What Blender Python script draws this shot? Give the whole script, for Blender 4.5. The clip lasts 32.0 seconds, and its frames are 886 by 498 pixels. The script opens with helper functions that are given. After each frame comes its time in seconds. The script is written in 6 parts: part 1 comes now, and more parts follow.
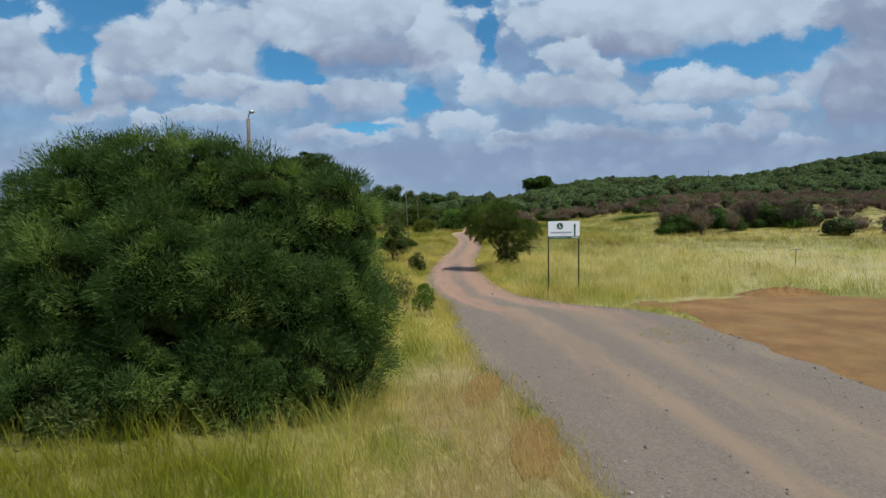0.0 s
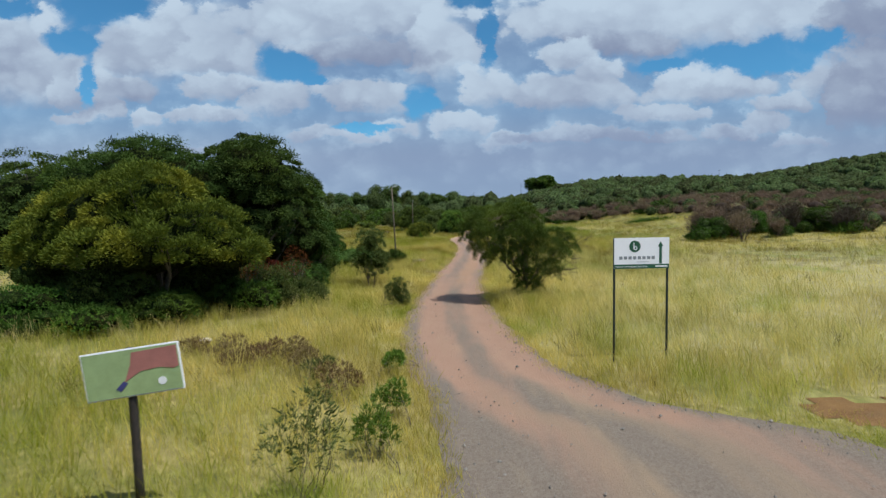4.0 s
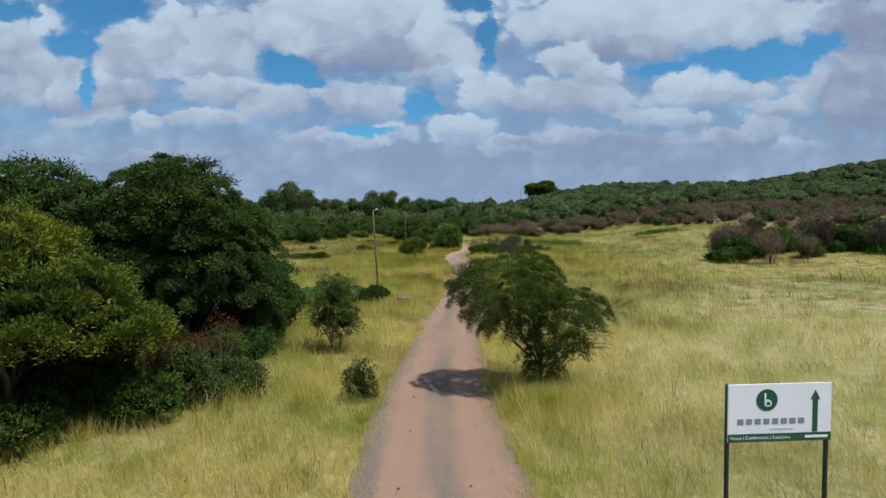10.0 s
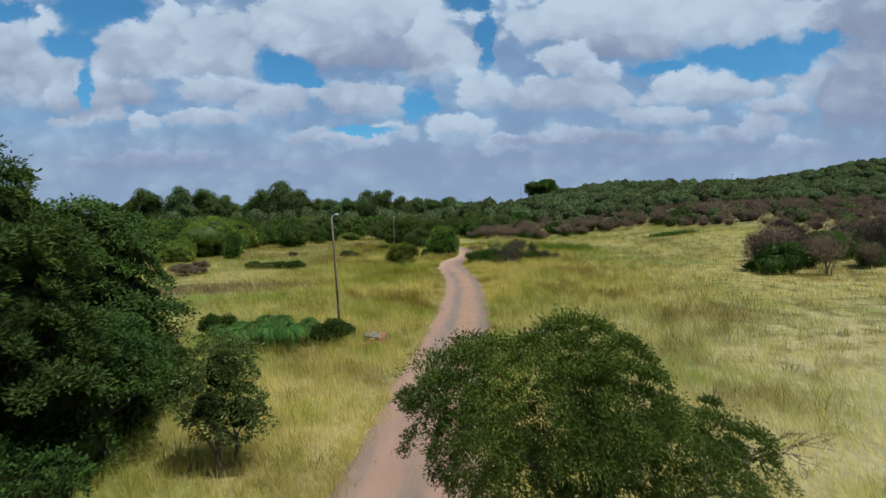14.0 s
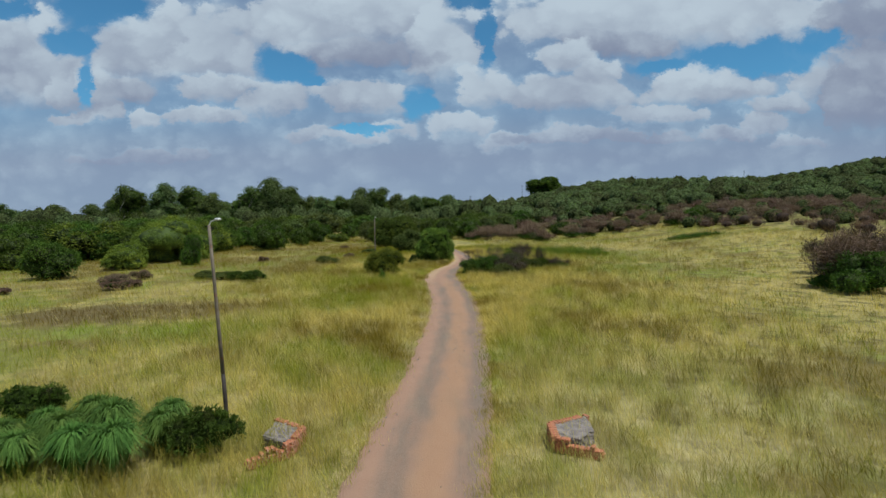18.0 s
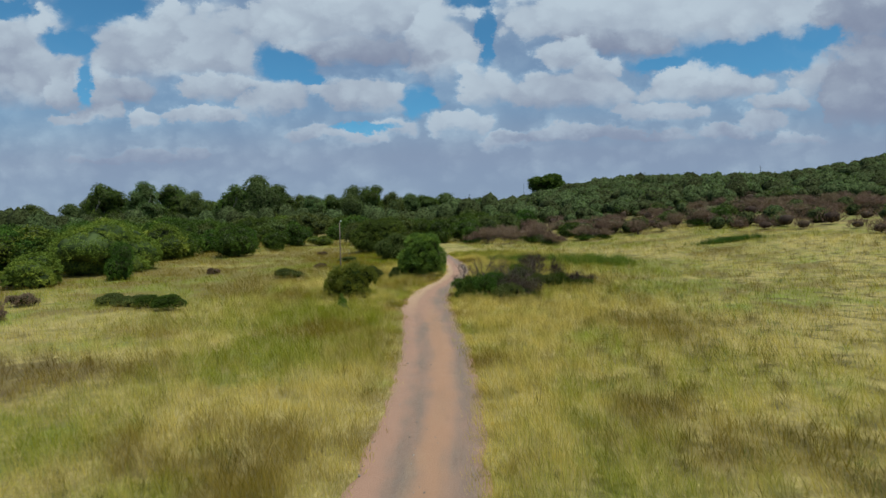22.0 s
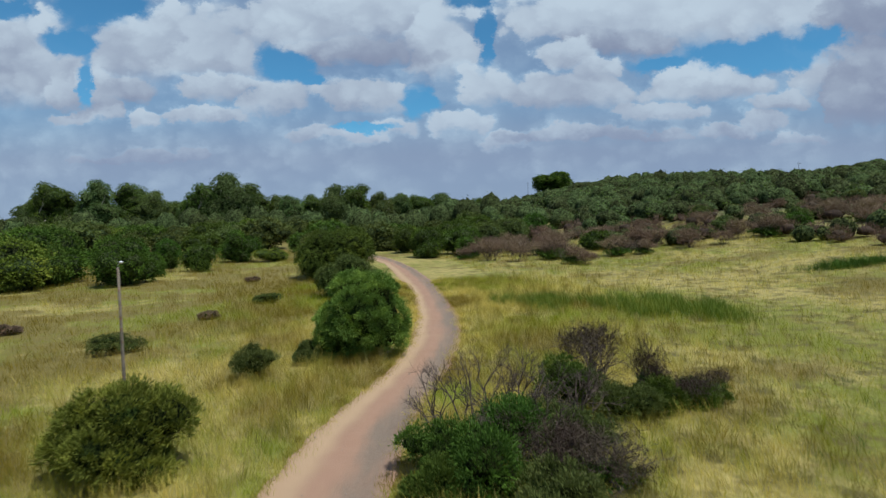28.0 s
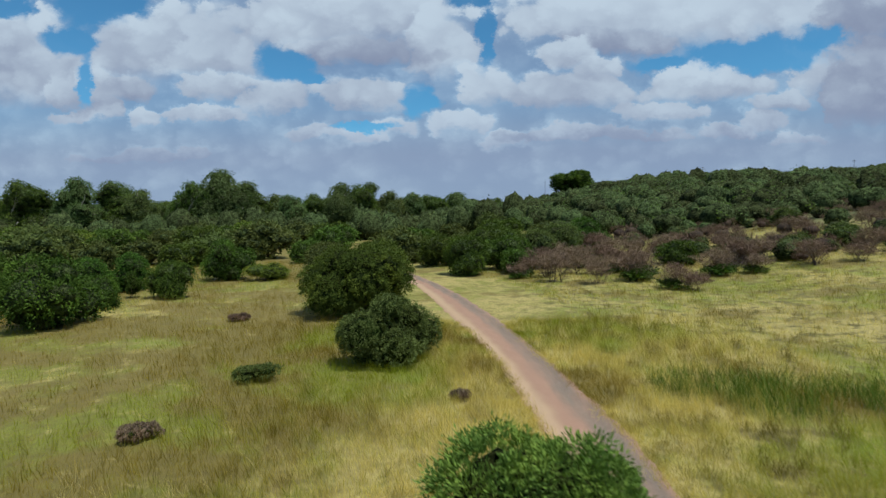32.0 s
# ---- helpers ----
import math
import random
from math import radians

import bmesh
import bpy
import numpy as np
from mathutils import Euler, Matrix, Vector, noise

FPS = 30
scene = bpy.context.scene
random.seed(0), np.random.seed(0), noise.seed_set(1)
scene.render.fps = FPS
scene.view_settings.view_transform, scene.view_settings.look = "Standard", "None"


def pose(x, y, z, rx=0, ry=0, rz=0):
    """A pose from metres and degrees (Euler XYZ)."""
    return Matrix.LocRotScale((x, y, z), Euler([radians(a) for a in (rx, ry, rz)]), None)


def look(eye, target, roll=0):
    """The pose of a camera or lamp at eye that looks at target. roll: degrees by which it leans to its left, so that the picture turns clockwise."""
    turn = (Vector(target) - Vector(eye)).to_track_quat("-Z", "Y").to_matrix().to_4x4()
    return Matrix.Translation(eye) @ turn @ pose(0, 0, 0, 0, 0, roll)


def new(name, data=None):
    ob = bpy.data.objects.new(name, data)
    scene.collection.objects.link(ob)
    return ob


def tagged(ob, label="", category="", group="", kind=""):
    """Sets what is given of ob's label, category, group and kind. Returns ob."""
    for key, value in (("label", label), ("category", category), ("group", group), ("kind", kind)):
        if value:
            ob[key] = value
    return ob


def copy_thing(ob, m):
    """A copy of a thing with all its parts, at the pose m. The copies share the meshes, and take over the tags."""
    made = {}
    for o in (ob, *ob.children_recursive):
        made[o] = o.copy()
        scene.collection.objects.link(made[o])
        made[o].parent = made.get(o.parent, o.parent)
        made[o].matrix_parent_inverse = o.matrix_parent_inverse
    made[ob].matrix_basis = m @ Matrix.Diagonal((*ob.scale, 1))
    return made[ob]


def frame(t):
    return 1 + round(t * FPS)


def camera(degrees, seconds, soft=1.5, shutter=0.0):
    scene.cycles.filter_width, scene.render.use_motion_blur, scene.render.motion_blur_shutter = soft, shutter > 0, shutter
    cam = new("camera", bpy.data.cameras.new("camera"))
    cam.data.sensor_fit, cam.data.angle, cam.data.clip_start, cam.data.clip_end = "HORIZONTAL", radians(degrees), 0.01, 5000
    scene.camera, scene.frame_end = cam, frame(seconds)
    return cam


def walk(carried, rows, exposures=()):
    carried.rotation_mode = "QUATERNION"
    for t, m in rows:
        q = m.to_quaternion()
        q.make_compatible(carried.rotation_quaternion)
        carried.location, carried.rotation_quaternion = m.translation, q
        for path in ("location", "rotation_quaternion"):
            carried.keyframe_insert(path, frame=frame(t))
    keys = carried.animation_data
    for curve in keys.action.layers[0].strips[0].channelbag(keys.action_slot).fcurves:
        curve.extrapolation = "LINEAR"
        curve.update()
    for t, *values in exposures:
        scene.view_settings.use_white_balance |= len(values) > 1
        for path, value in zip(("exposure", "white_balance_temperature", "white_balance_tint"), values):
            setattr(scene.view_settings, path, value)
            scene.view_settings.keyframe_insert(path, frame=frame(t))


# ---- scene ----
cam = camera(75.7, 32.0, 1.4, 0.4)
PATH = [
    (0, (0.244, 3.2, 3.843), (0.248, 5.196, 3.716), -0.9),
    (1, (-0.055, 5.247, 3.913), (-0.051, 7.243, 3.789), -1.0),
    (2, (-0.146, 8.321, 3.986), (-0.142, 10.317, 3.862), -1.1),
    (3, (0.099, 11.688, 4.015), (0.102, 13.684, 3.893), -1.1),
    (3.5, (0.395, 13.334, 4.061), (0.397, 15.33, 3.935), -0.9),
    (5.5, (1.115, 18.036, 4.213), (1.119, 20.032, 4.088), -0.9),
    (6, (1.191, 18.842, 4.292), (1.194, 20.838, 4.168), -0.9),
    (7, (1.226, 20.025, 4.671), (1.231, 22.021, 4.549), -0.8),
    (8, (1.192, 20.773, 5.19), (1.198, 22.77, 5.069), -0.8),
    (9, (1.21, 21.303, 5.728), (1.215, 23.299, 5.611), -0.8),
    (10, (1.26, 22.133, 5.775), (1.266, 24.13, 5.66), -0.8),
    (11, (1.402, 23.897, 5.838), (1.407, 25.894, 5.723), -0.8),
    (11.5, (1.359, 25.305, 5.794), (1.368, 27.302, 5.679), -0.9),
    (12, (1.574, 26.526, 5.823), (1.58, 28.523, 5.711), -1.0),
    (13, (1.826, 29.51, 5.973), (1.835, 31.507, 5.858), -1.0),
    (14, (2.028, 32.576, 6.142), (2.037, 34.573, 6.025), -1.0),
    (16.5, (2.749, 40.169, 6.289), (2.76, 42.166, 6.166), -1.0),
    (17, (2.923, 41.645, 6.261), (2.932, 43.642, 6.14), -1.0),
    (18, (3.185, 44.754, 6.356), (3.193, 46.75, 6.233), -0.9),
    (18.5, (3.273, 46.311, 6.419), (3.289, 48.307, 6.292), -0.8),
    (19, (3.491, 48.034, 6.407), (3.499, 50.03, 6.282), -1.0),
    (20, (3.836, 51.813, 6.527), (3.844, 53.809, 6.399), -0.9),
    (21, (4.043, 55.793, 6.547), (4.051, 57.789, 6.419), -1.0),
    (22, (4.379, 59.953, 6.654), (4.386, 61.949, 6.526), -1.1),
    (23, (4.88, 64.62, 6.78), (4.887, 66.616, 6.651), -1.0),
    (24, (5.273, 69.139, 6.946), (5.278, 71.135, 6.815), -1.2),
    (25, (5.573, 73.844, 7.066), (5.577, 75.84, 6.937), -1.0),
    (25.5, (5.742, 76.29, 7.222), (5.746, 78.286, 7.091), -1.1),
    (27.5, (6.411, 86.246, 7.486), (6.417, 88.241, 7.356), -1.0),
    (28, (6.608, 88.859, 7.538), (6.614, 90.855, 7.41), -1.1),
    (29, (5.768, 94.679, 7.742), (5.772, 96.675, 7.61), -1.3),
    (30, (4.23, 99.567, 7.926), (4.235, 101.563, 7.797), -1.2),
    (31, (2.476, 104.503, 8.213), (2.485, 106.498, 8.081), -0.9),
    (32, (0.939, 109.328, 8.391), (0.946, 111.324, 8.261), -1.0),
]
walk(cam, [(t, look(*p)) for t, *p in PATH], [(0, -0.10, 5950, 4.0), (1.5, -0.06, 5950, 4.0), (3, -0.03, 5950, 4.0), (9, -0.07, 5900, 4.0), (14.5, -0.07, 5900, 4.0), (17, -0.17, 6200, 3.0), (25.3, -0.17, 6200, 3.0), (28, -0.08, 6050, 3.5), (32, -0.05, 6050, 3.5)])

# ---- world, sun, exposure ----
SUN_EL, SUN_AZ = 66.0, -38.0      # degrees; azimuth from +x towards +y


def nodes_of(name):
    m = bpy.data.materials.new(name)
    m.use_nodes = True
    nt = m.node_tree
    return m, nt, nt.nodes["Principled BSDF"], nt.nodes["Material Output"]


def math_node(nt, op, a, b=0.0, clamp=False):
    n = nt.nodes.new("ShaderNodeMath")
    n.operation, n.use_clamp = op, clamp
    for i, v in enumerate((a, b)):
        if isinstance(v, (int, float)):
            n.inputs[i].default_value = v
        else:
            nt.links.new(v, n.inputs[i])
    return n.outputs[0]


def mix_col(nt, fac, a, b, blend="MIX"):
    n = nt.nodes.new("ShaderNodeMix")
    n.data_type, n.blend_type = "RGBA", blend
    for sock, v in ((n.inputs[0], fac), (n.inputs[6], a), (n.inputs[7], b)):
        if isinstance(v, (int, float)):
            sock.default_value = v
        elif isinstance(v, tuple):
            sock.default_value = (*v, 1.0)
        else:
            nt.links.new(v, sock)
    return n.outputs[2]


def ramp(nt, fac, lo, hi, out0=0.0, out1=1.0):
    n = nt.nodes.new("ShaderNodeMapRange")
    n.interpolation_type = "SMOOTHSTEP"
    nt.links.new(fac, n.inputs[0])
    for i, v in zip((1, 2, 3, 4), (lo, hi, out0, out1)):
        n.inputs[i].default_value = v
    return n.outputs[0]


def noise_tex(nt, vec, scale, detail=4.0, rough=0.55, distort=0.0):
    n = nt.nodes.new("ShaderNodeTexNoise")
    if vec is not None:
        nt.links.new(vec, n.inputs["Vector"])
    n.inputs["Scale"].default_value, n.inputs["Detail"].default_value = scale, detail
    n.inputs["Roughness"].default_value, n.inputs["Distortion"].default_value = rough, distort
    return n.outputs["Fac"]


def world_pos(nt):
    return nt.nodes.new("ShaderNodeNewGeometry").outputs["Position"]


# --- sky: clear blue with broken cumulus, brighter tops and grey-lilac bases
world = bpy.data.worlds.new("sky")
scene.world = world
world.use_nodes = True
wt = world.node_tree
wt.nodes.clear()
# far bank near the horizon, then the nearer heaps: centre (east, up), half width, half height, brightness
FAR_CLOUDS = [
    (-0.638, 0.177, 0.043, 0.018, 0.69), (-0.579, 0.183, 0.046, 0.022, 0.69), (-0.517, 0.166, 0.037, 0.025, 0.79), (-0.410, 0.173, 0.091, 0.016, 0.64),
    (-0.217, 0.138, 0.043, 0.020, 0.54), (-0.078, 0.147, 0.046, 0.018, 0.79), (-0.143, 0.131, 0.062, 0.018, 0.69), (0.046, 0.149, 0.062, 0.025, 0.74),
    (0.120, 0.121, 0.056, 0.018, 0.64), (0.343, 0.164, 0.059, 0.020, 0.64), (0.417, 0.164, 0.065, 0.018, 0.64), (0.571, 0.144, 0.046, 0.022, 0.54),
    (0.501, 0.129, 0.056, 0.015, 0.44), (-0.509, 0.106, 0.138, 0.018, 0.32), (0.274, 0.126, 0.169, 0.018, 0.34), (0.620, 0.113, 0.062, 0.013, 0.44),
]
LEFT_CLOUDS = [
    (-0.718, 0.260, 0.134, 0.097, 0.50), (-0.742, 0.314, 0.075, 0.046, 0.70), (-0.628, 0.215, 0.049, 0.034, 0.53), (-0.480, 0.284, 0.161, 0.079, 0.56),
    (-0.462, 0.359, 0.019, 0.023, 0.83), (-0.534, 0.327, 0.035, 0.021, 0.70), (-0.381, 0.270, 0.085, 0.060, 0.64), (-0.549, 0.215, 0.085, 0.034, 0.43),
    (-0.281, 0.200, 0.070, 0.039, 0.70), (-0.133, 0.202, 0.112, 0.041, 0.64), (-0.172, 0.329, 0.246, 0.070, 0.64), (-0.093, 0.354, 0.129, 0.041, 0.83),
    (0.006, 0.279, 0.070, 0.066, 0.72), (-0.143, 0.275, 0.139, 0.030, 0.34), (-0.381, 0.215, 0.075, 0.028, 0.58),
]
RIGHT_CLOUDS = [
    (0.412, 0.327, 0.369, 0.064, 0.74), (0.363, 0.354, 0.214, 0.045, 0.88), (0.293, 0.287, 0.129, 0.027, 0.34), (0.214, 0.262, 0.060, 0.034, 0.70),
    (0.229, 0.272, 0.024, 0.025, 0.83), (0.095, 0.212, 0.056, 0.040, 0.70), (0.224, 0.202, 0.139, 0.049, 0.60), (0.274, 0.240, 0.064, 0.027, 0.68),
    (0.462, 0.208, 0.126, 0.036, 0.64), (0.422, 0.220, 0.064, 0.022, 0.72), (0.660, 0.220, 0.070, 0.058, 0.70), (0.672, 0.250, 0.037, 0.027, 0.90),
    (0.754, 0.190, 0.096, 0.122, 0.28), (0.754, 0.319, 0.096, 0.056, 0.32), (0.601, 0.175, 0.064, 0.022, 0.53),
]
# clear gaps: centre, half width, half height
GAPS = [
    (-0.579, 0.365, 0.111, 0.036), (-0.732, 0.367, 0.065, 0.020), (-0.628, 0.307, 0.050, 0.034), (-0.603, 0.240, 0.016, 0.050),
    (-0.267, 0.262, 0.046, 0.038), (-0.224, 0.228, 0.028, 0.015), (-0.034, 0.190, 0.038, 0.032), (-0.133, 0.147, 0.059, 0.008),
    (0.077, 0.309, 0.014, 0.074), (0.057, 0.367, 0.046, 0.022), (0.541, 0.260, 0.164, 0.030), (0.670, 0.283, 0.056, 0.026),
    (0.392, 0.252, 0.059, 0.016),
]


def vec_math(nt, op, a, b=None):
    n = nt.nodes.new("ShaderNodeVectorMath")
    n.operation = op
    for i, v in enumerate((a, b)):
        if v is None:
            continue
        if isinstance(v, tuple):
            n.inputs[i].default_value = v
        else:
            nt.links.new(v, n.inputs[i])
    return n.outputs["Value"] if op == "LENGTH" else n.outputs["Vector"]


def scaled(nt, vec, fac):
    n = nt.nodes.new("ShaderNodeVectorMath")
    n.operation = "SCALE"
    nt.links.new(vec, n.inputs[0])
    n.inputs["Scale"].default_value = fac
    return n.outputs["Vector"]


coord = wt.nodes.new("ShaderNodeTexCoord")
wsep = wt.nodes.new("ShaderNodeSeparateXYZ")
wt.links.new(coord.outputs["Generated"], wsep.inputs[0])
ahead = math_node(wt, "MAXIMUM", math_node(wt, "ABSOLUTE", wsep.outputs[1]), 0.25)
comb = wt.nodes.new("ShaderNodeCombineXYZ")
wt.links.new(math_node(wt, "DIVIDE", wsep.outputs[0], ahead), comb.inputs[0])
up_v = math_node(wt, "MAXIMUM", math_node(wt, "DIVIDE", wsep.outputs[2], ahead), 0.0)
wt.links.new(up_v, comb.inputs[1])
P = comb.outputs[0]


def swirl(scale, detail, rough, amount):
    n = wt.nodes.new("ShaderNodeTexNoise")
    n.inputs["Scale"].default_value, n.inputs["Detail"].default_value, n.inputs["Roughness"].default_value = scale, detail, rough
    wt.links.new(vec_math(wt, "MULTIPLY", P, (1.0, 1.35, 1.0)), n.inputs["Vector"])
    return scaled(wt, vec_math(wt, "MULTIPLY", vec_math(wt, "SUBTRACT", n.outputs["Color"], (0.5, 0.5, 0.5)), (1.0, 0.75, 0.0)), amount), n.outputs["Fac"]


w1, f1 = swirl(5.0, 3.0, 0.5, 0.055)
w2, f2 = swirl(17.0, 9.0, 0.66, 0.075)
moved = vec_math(wt, "ADD", P, vec_math(wt, "ADD", w1, w2))


def heap_cells(scale, squash):
    """Rounded cauliflower swellings: 1 in the middle of each, 0 in the creases."""
    n = wt.nodes.new("ShaderNodeTexVoronoi")
    n.feature = "SMOOTH_F1"
    n.inputs["Scale"].default_value, n.inputs["Smoothness"].default_value = scale, 0.35
    wt.links.new(vec_math(wt, "MULTIPLY", moved, (1.0, squash, 0.0)), n.inputs["Vector"])
    return ramp(wt, n.outputs["Distance"], 0.75, 0.05)


billow = math_node(wt, "ADD", math_node(wt, "MULTIPLY", heap_cells(11.0, 1.5), 0.55), math_node(wt, "MULTIPLY", heap_cells(27.0, 1.4), 0.45))
puff = math_node(wt, "ADD", math_node(wt, "MULTIPLY", billow, 0.55), math_node(wt, "MULTIPLY", math_node(wt, "ADD", f1, f2), 0.42))
# open sky overhead: broken cover
over = noise_tex(wt, P, 1.3, 6.0, 0.6)
cover = math_node(wt, "MULTIPLY", ramp(wt, over, 0.42, 0.56), ramp(wt, up_v, 0.42, 0.55))
veil = math_node(wt, "MULTIPLY", ramp(wt, up_v, 0.45, 0.36), math_node(wt, "ADD", ramp(wt, up_v, 0.21, 0.09, 0.0, 0.35), 0.60))
cover = math_node(wt, "MAXIMUM", cover, veil)
glow = math_node(wt, "ADD", math_node(wt, "MULTIPLY", math_node(wt, "SUBTRACT", puff, 0.46), 0.95), math_node(wt, "ADD", ramp(wt, up_v, 0.03, 0.30, 0.16, 0.34), math_node(wt, "MULTIPLY", over, 0.12)))
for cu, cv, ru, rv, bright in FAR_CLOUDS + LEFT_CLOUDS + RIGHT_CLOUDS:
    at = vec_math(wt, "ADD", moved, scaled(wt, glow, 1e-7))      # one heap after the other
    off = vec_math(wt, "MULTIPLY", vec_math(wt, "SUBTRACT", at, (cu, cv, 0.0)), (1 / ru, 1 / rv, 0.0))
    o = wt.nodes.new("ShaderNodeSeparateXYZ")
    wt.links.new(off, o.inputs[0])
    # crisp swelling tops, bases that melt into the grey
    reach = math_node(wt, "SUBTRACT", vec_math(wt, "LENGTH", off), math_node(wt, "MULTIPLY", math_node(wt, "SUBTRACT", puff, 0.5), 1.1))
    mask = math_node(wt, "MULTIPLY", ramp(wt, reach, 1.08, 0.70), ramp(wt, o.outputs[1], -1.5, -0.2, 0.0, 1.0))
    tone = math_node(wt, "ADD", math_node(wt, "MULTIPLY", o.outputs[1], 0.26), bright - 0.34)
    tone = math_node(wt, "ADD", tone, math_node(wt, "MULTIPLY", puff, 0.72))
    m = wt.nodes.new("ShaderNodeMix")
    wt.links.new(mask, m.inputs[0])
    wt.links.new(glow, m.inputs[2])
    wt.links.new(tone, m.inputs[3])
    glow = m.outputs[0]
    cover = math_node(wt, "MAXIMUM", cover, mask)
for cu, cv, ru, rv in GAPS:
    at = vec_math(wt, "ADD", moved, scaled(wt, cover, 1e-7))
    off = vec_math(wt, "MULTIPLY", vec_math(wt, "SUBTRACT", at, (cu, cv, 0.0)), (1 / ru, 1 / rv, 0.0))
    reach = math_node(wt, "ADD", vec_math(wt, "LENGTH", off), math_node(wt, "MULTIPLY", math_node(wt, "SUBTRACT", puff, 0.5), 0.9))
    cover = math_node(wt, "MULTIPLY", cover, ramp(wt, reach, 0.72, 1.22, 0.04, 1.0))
lift = ramp(wt, up_v, 0.02, 0.22)
shade_col = mix_col(wt, lift, (0.29, 0.345, 0.49), (0.265, 0.295, 0.41))
light_col = mix_col(wt, lift, (0.42, 0.49, 0.62), (0.57, 0.635, 0.725))
cloud_col = mix_col(wt, ramp(wt, glow, 0.12, 1.12), shade_col, light_col)
sky_tex = wt.nodes.new("ShaderNodeTexSky")
sky_tex.sky_type, sky_tex.sun_disc = "NISHITA", False
sky_tex.sun_elevation, sky_tex.sun_rotation = radians(SUN_EL), radians(90 - SUN_AZ)
sky_tex.altitude, sky_tex.air_density, sky_tex.dust_density, sky_tex.ozone_density = 1400, 1.0, 0.6, 1.5
blue = mix_col(wt, 1.0, sky_tex.outputs[0], (0.052, 0.100, 0.114), "MULTIPLY")
whole = mix_col(wt, cover, blue, cloud_col)
bg, wo = wt.nodes.new("ShaderNodeBackground"), wt.nodes.new("ShaderNodeOutputWorld")
wt.links.new(whole, bg.inputs[0])
wt.links.new(bg.outputs[0], wo.inputs[0])

sun_data = bpy.data.lights.new("sun", "SUN")
sun_data.energy, sun_data.angle, sun_data.color = 5.0, radians(0.6), (1.0, 0.95, 0.86)
sun = new("sun", sun_data)
to_sun = Vector((math.cos(radians(SUN_EL)) * math.cos(radians(SUN_AZ)), math.cos(radians(SUN_EL)) * math.sin(radians(SUN_AZ)), math.sin(radians(SUN_EL))))
sun.matrix_world = look(to_sun * 60, (0, 0, 0))


# ---- materials ----
def bump(nt, bsdf, height, strength, distance):
    b = nt.nodes.new("ShaderNodeBump")
    b.inputs["Strength"].default_value, b.inputs["Distance"].default_value = strength, distance
    nt.links.new(height, b.inputs["Height"])
    nt.links.new(b.outputs[0], bsdf.inputs["Normal"])


def rough_mat(name, dark, light, scale, rough=0.85, fine=30.0, strength=0.4, dist=0.01, metal=0.0, spot=None):
    """A surface of two tones, mixed at two scales, with fine relief."""
    m, nt, b, out = nodes_of(name)
    tc = nt.nodes.new("ShaderNodeTexCoord").outputs["Object"]
    a, f = noise_tex(nt, tc, scale, 5.0), noise_tex(nt, tc, fine, 6.0, 0.65)
    col = mix_col(nt, ramp(nt, math_node(nt, "ADD", math_node(nt, "MULTIPLY", a, 0.6), math_node(nt, "MULTIPLY", f, 0.4)), 0.35, 0.65), dark, light)
    if spot:
        col = mix_col(nt, ramp(nt, noise_tex(nt, tc, scale * 2.3, 6.0, 0.7), 0.56, 0.66), col, spot)
    nt.links.new(col, b.inputs["Base Color"])
    b.inputs["Roughness"].default_value, b.inputs["Metallic"].default_value = rough, metal
    bump(nt, b, f, strength, dist)
    return m


def leaf_mat(name, dark, light, tip, through_light=0.14, patch=0.5):
    """Foliage: tone by leaf and by clump, some light passing through."""
    m, nt, b, out = nodes_of(name)
    geo = nt.nodes.new("ShaderNodeNewGeometry")
    rnd = nt.nodes.new("ShaderNodeObjectInfo").outputs["Random"]
    col = mix_col(nt, math_node(nt, "ADD", math_node(nt, "MULTIPLY", geo.outputs["Random Per Island"], 0.7), 0.15), dark, light)
    tcoord = nt.nodes.new("ShaderNodeTexCoord").outputs["Object"]
    col = mix_col(nt, ramp(nt, noise_tex(nt, tcoord, patch, 3.0), 0.48, 0.68), col, tip)
    hsv = nt.nodes.new("ShaderNodeHueSaturation")
    nt.links.new(math_node(nt, "ADD", math_node(nt, "MULTIPLY", rnd, 0.03), 0.485), hsv.inputs["Hue"])
    nt.links.new(math_node(nt, "ADD", math_node(nt, "MULTIPLY", rnd, 0.3), 0.85), hsv.inputs["Value"])
    nt.links.new(col, hsv.inputs["Color"])
    nt.links.new(hsv.outputs[0], b.inputs["Base Color"])
    b.inputs["Roughness"].default_value, b.inputs["Specular IOR Level"].default_value = 0.75, 0.08
    tr = nt.nodes.new("ShaderNodeBsdfTranslucent")
    nt.links.new(mix_col(nt, 1.0, hsv.outputs[0], (1.5, 1.6, 0.7), "MULTIPLY"), tr.inputs[0])
    mx = nt.nodes.new("ShaderNodeMixShader")
    mx.inputs[0].default_value = through_light
    nt.links.new(b.outputs[0], mx.inputs[1])
    nt.links.new(tr.outputs[0], mx.inputs[2])
    nt.links.new(mx.outputs[0], out.inputs[0])
    return m


STRAW, GREEN, DRYBROWN = (0.480, 0.388, 0.128), (0.198, 0.218, 0.017), (0.180, 0.130, 0.022)


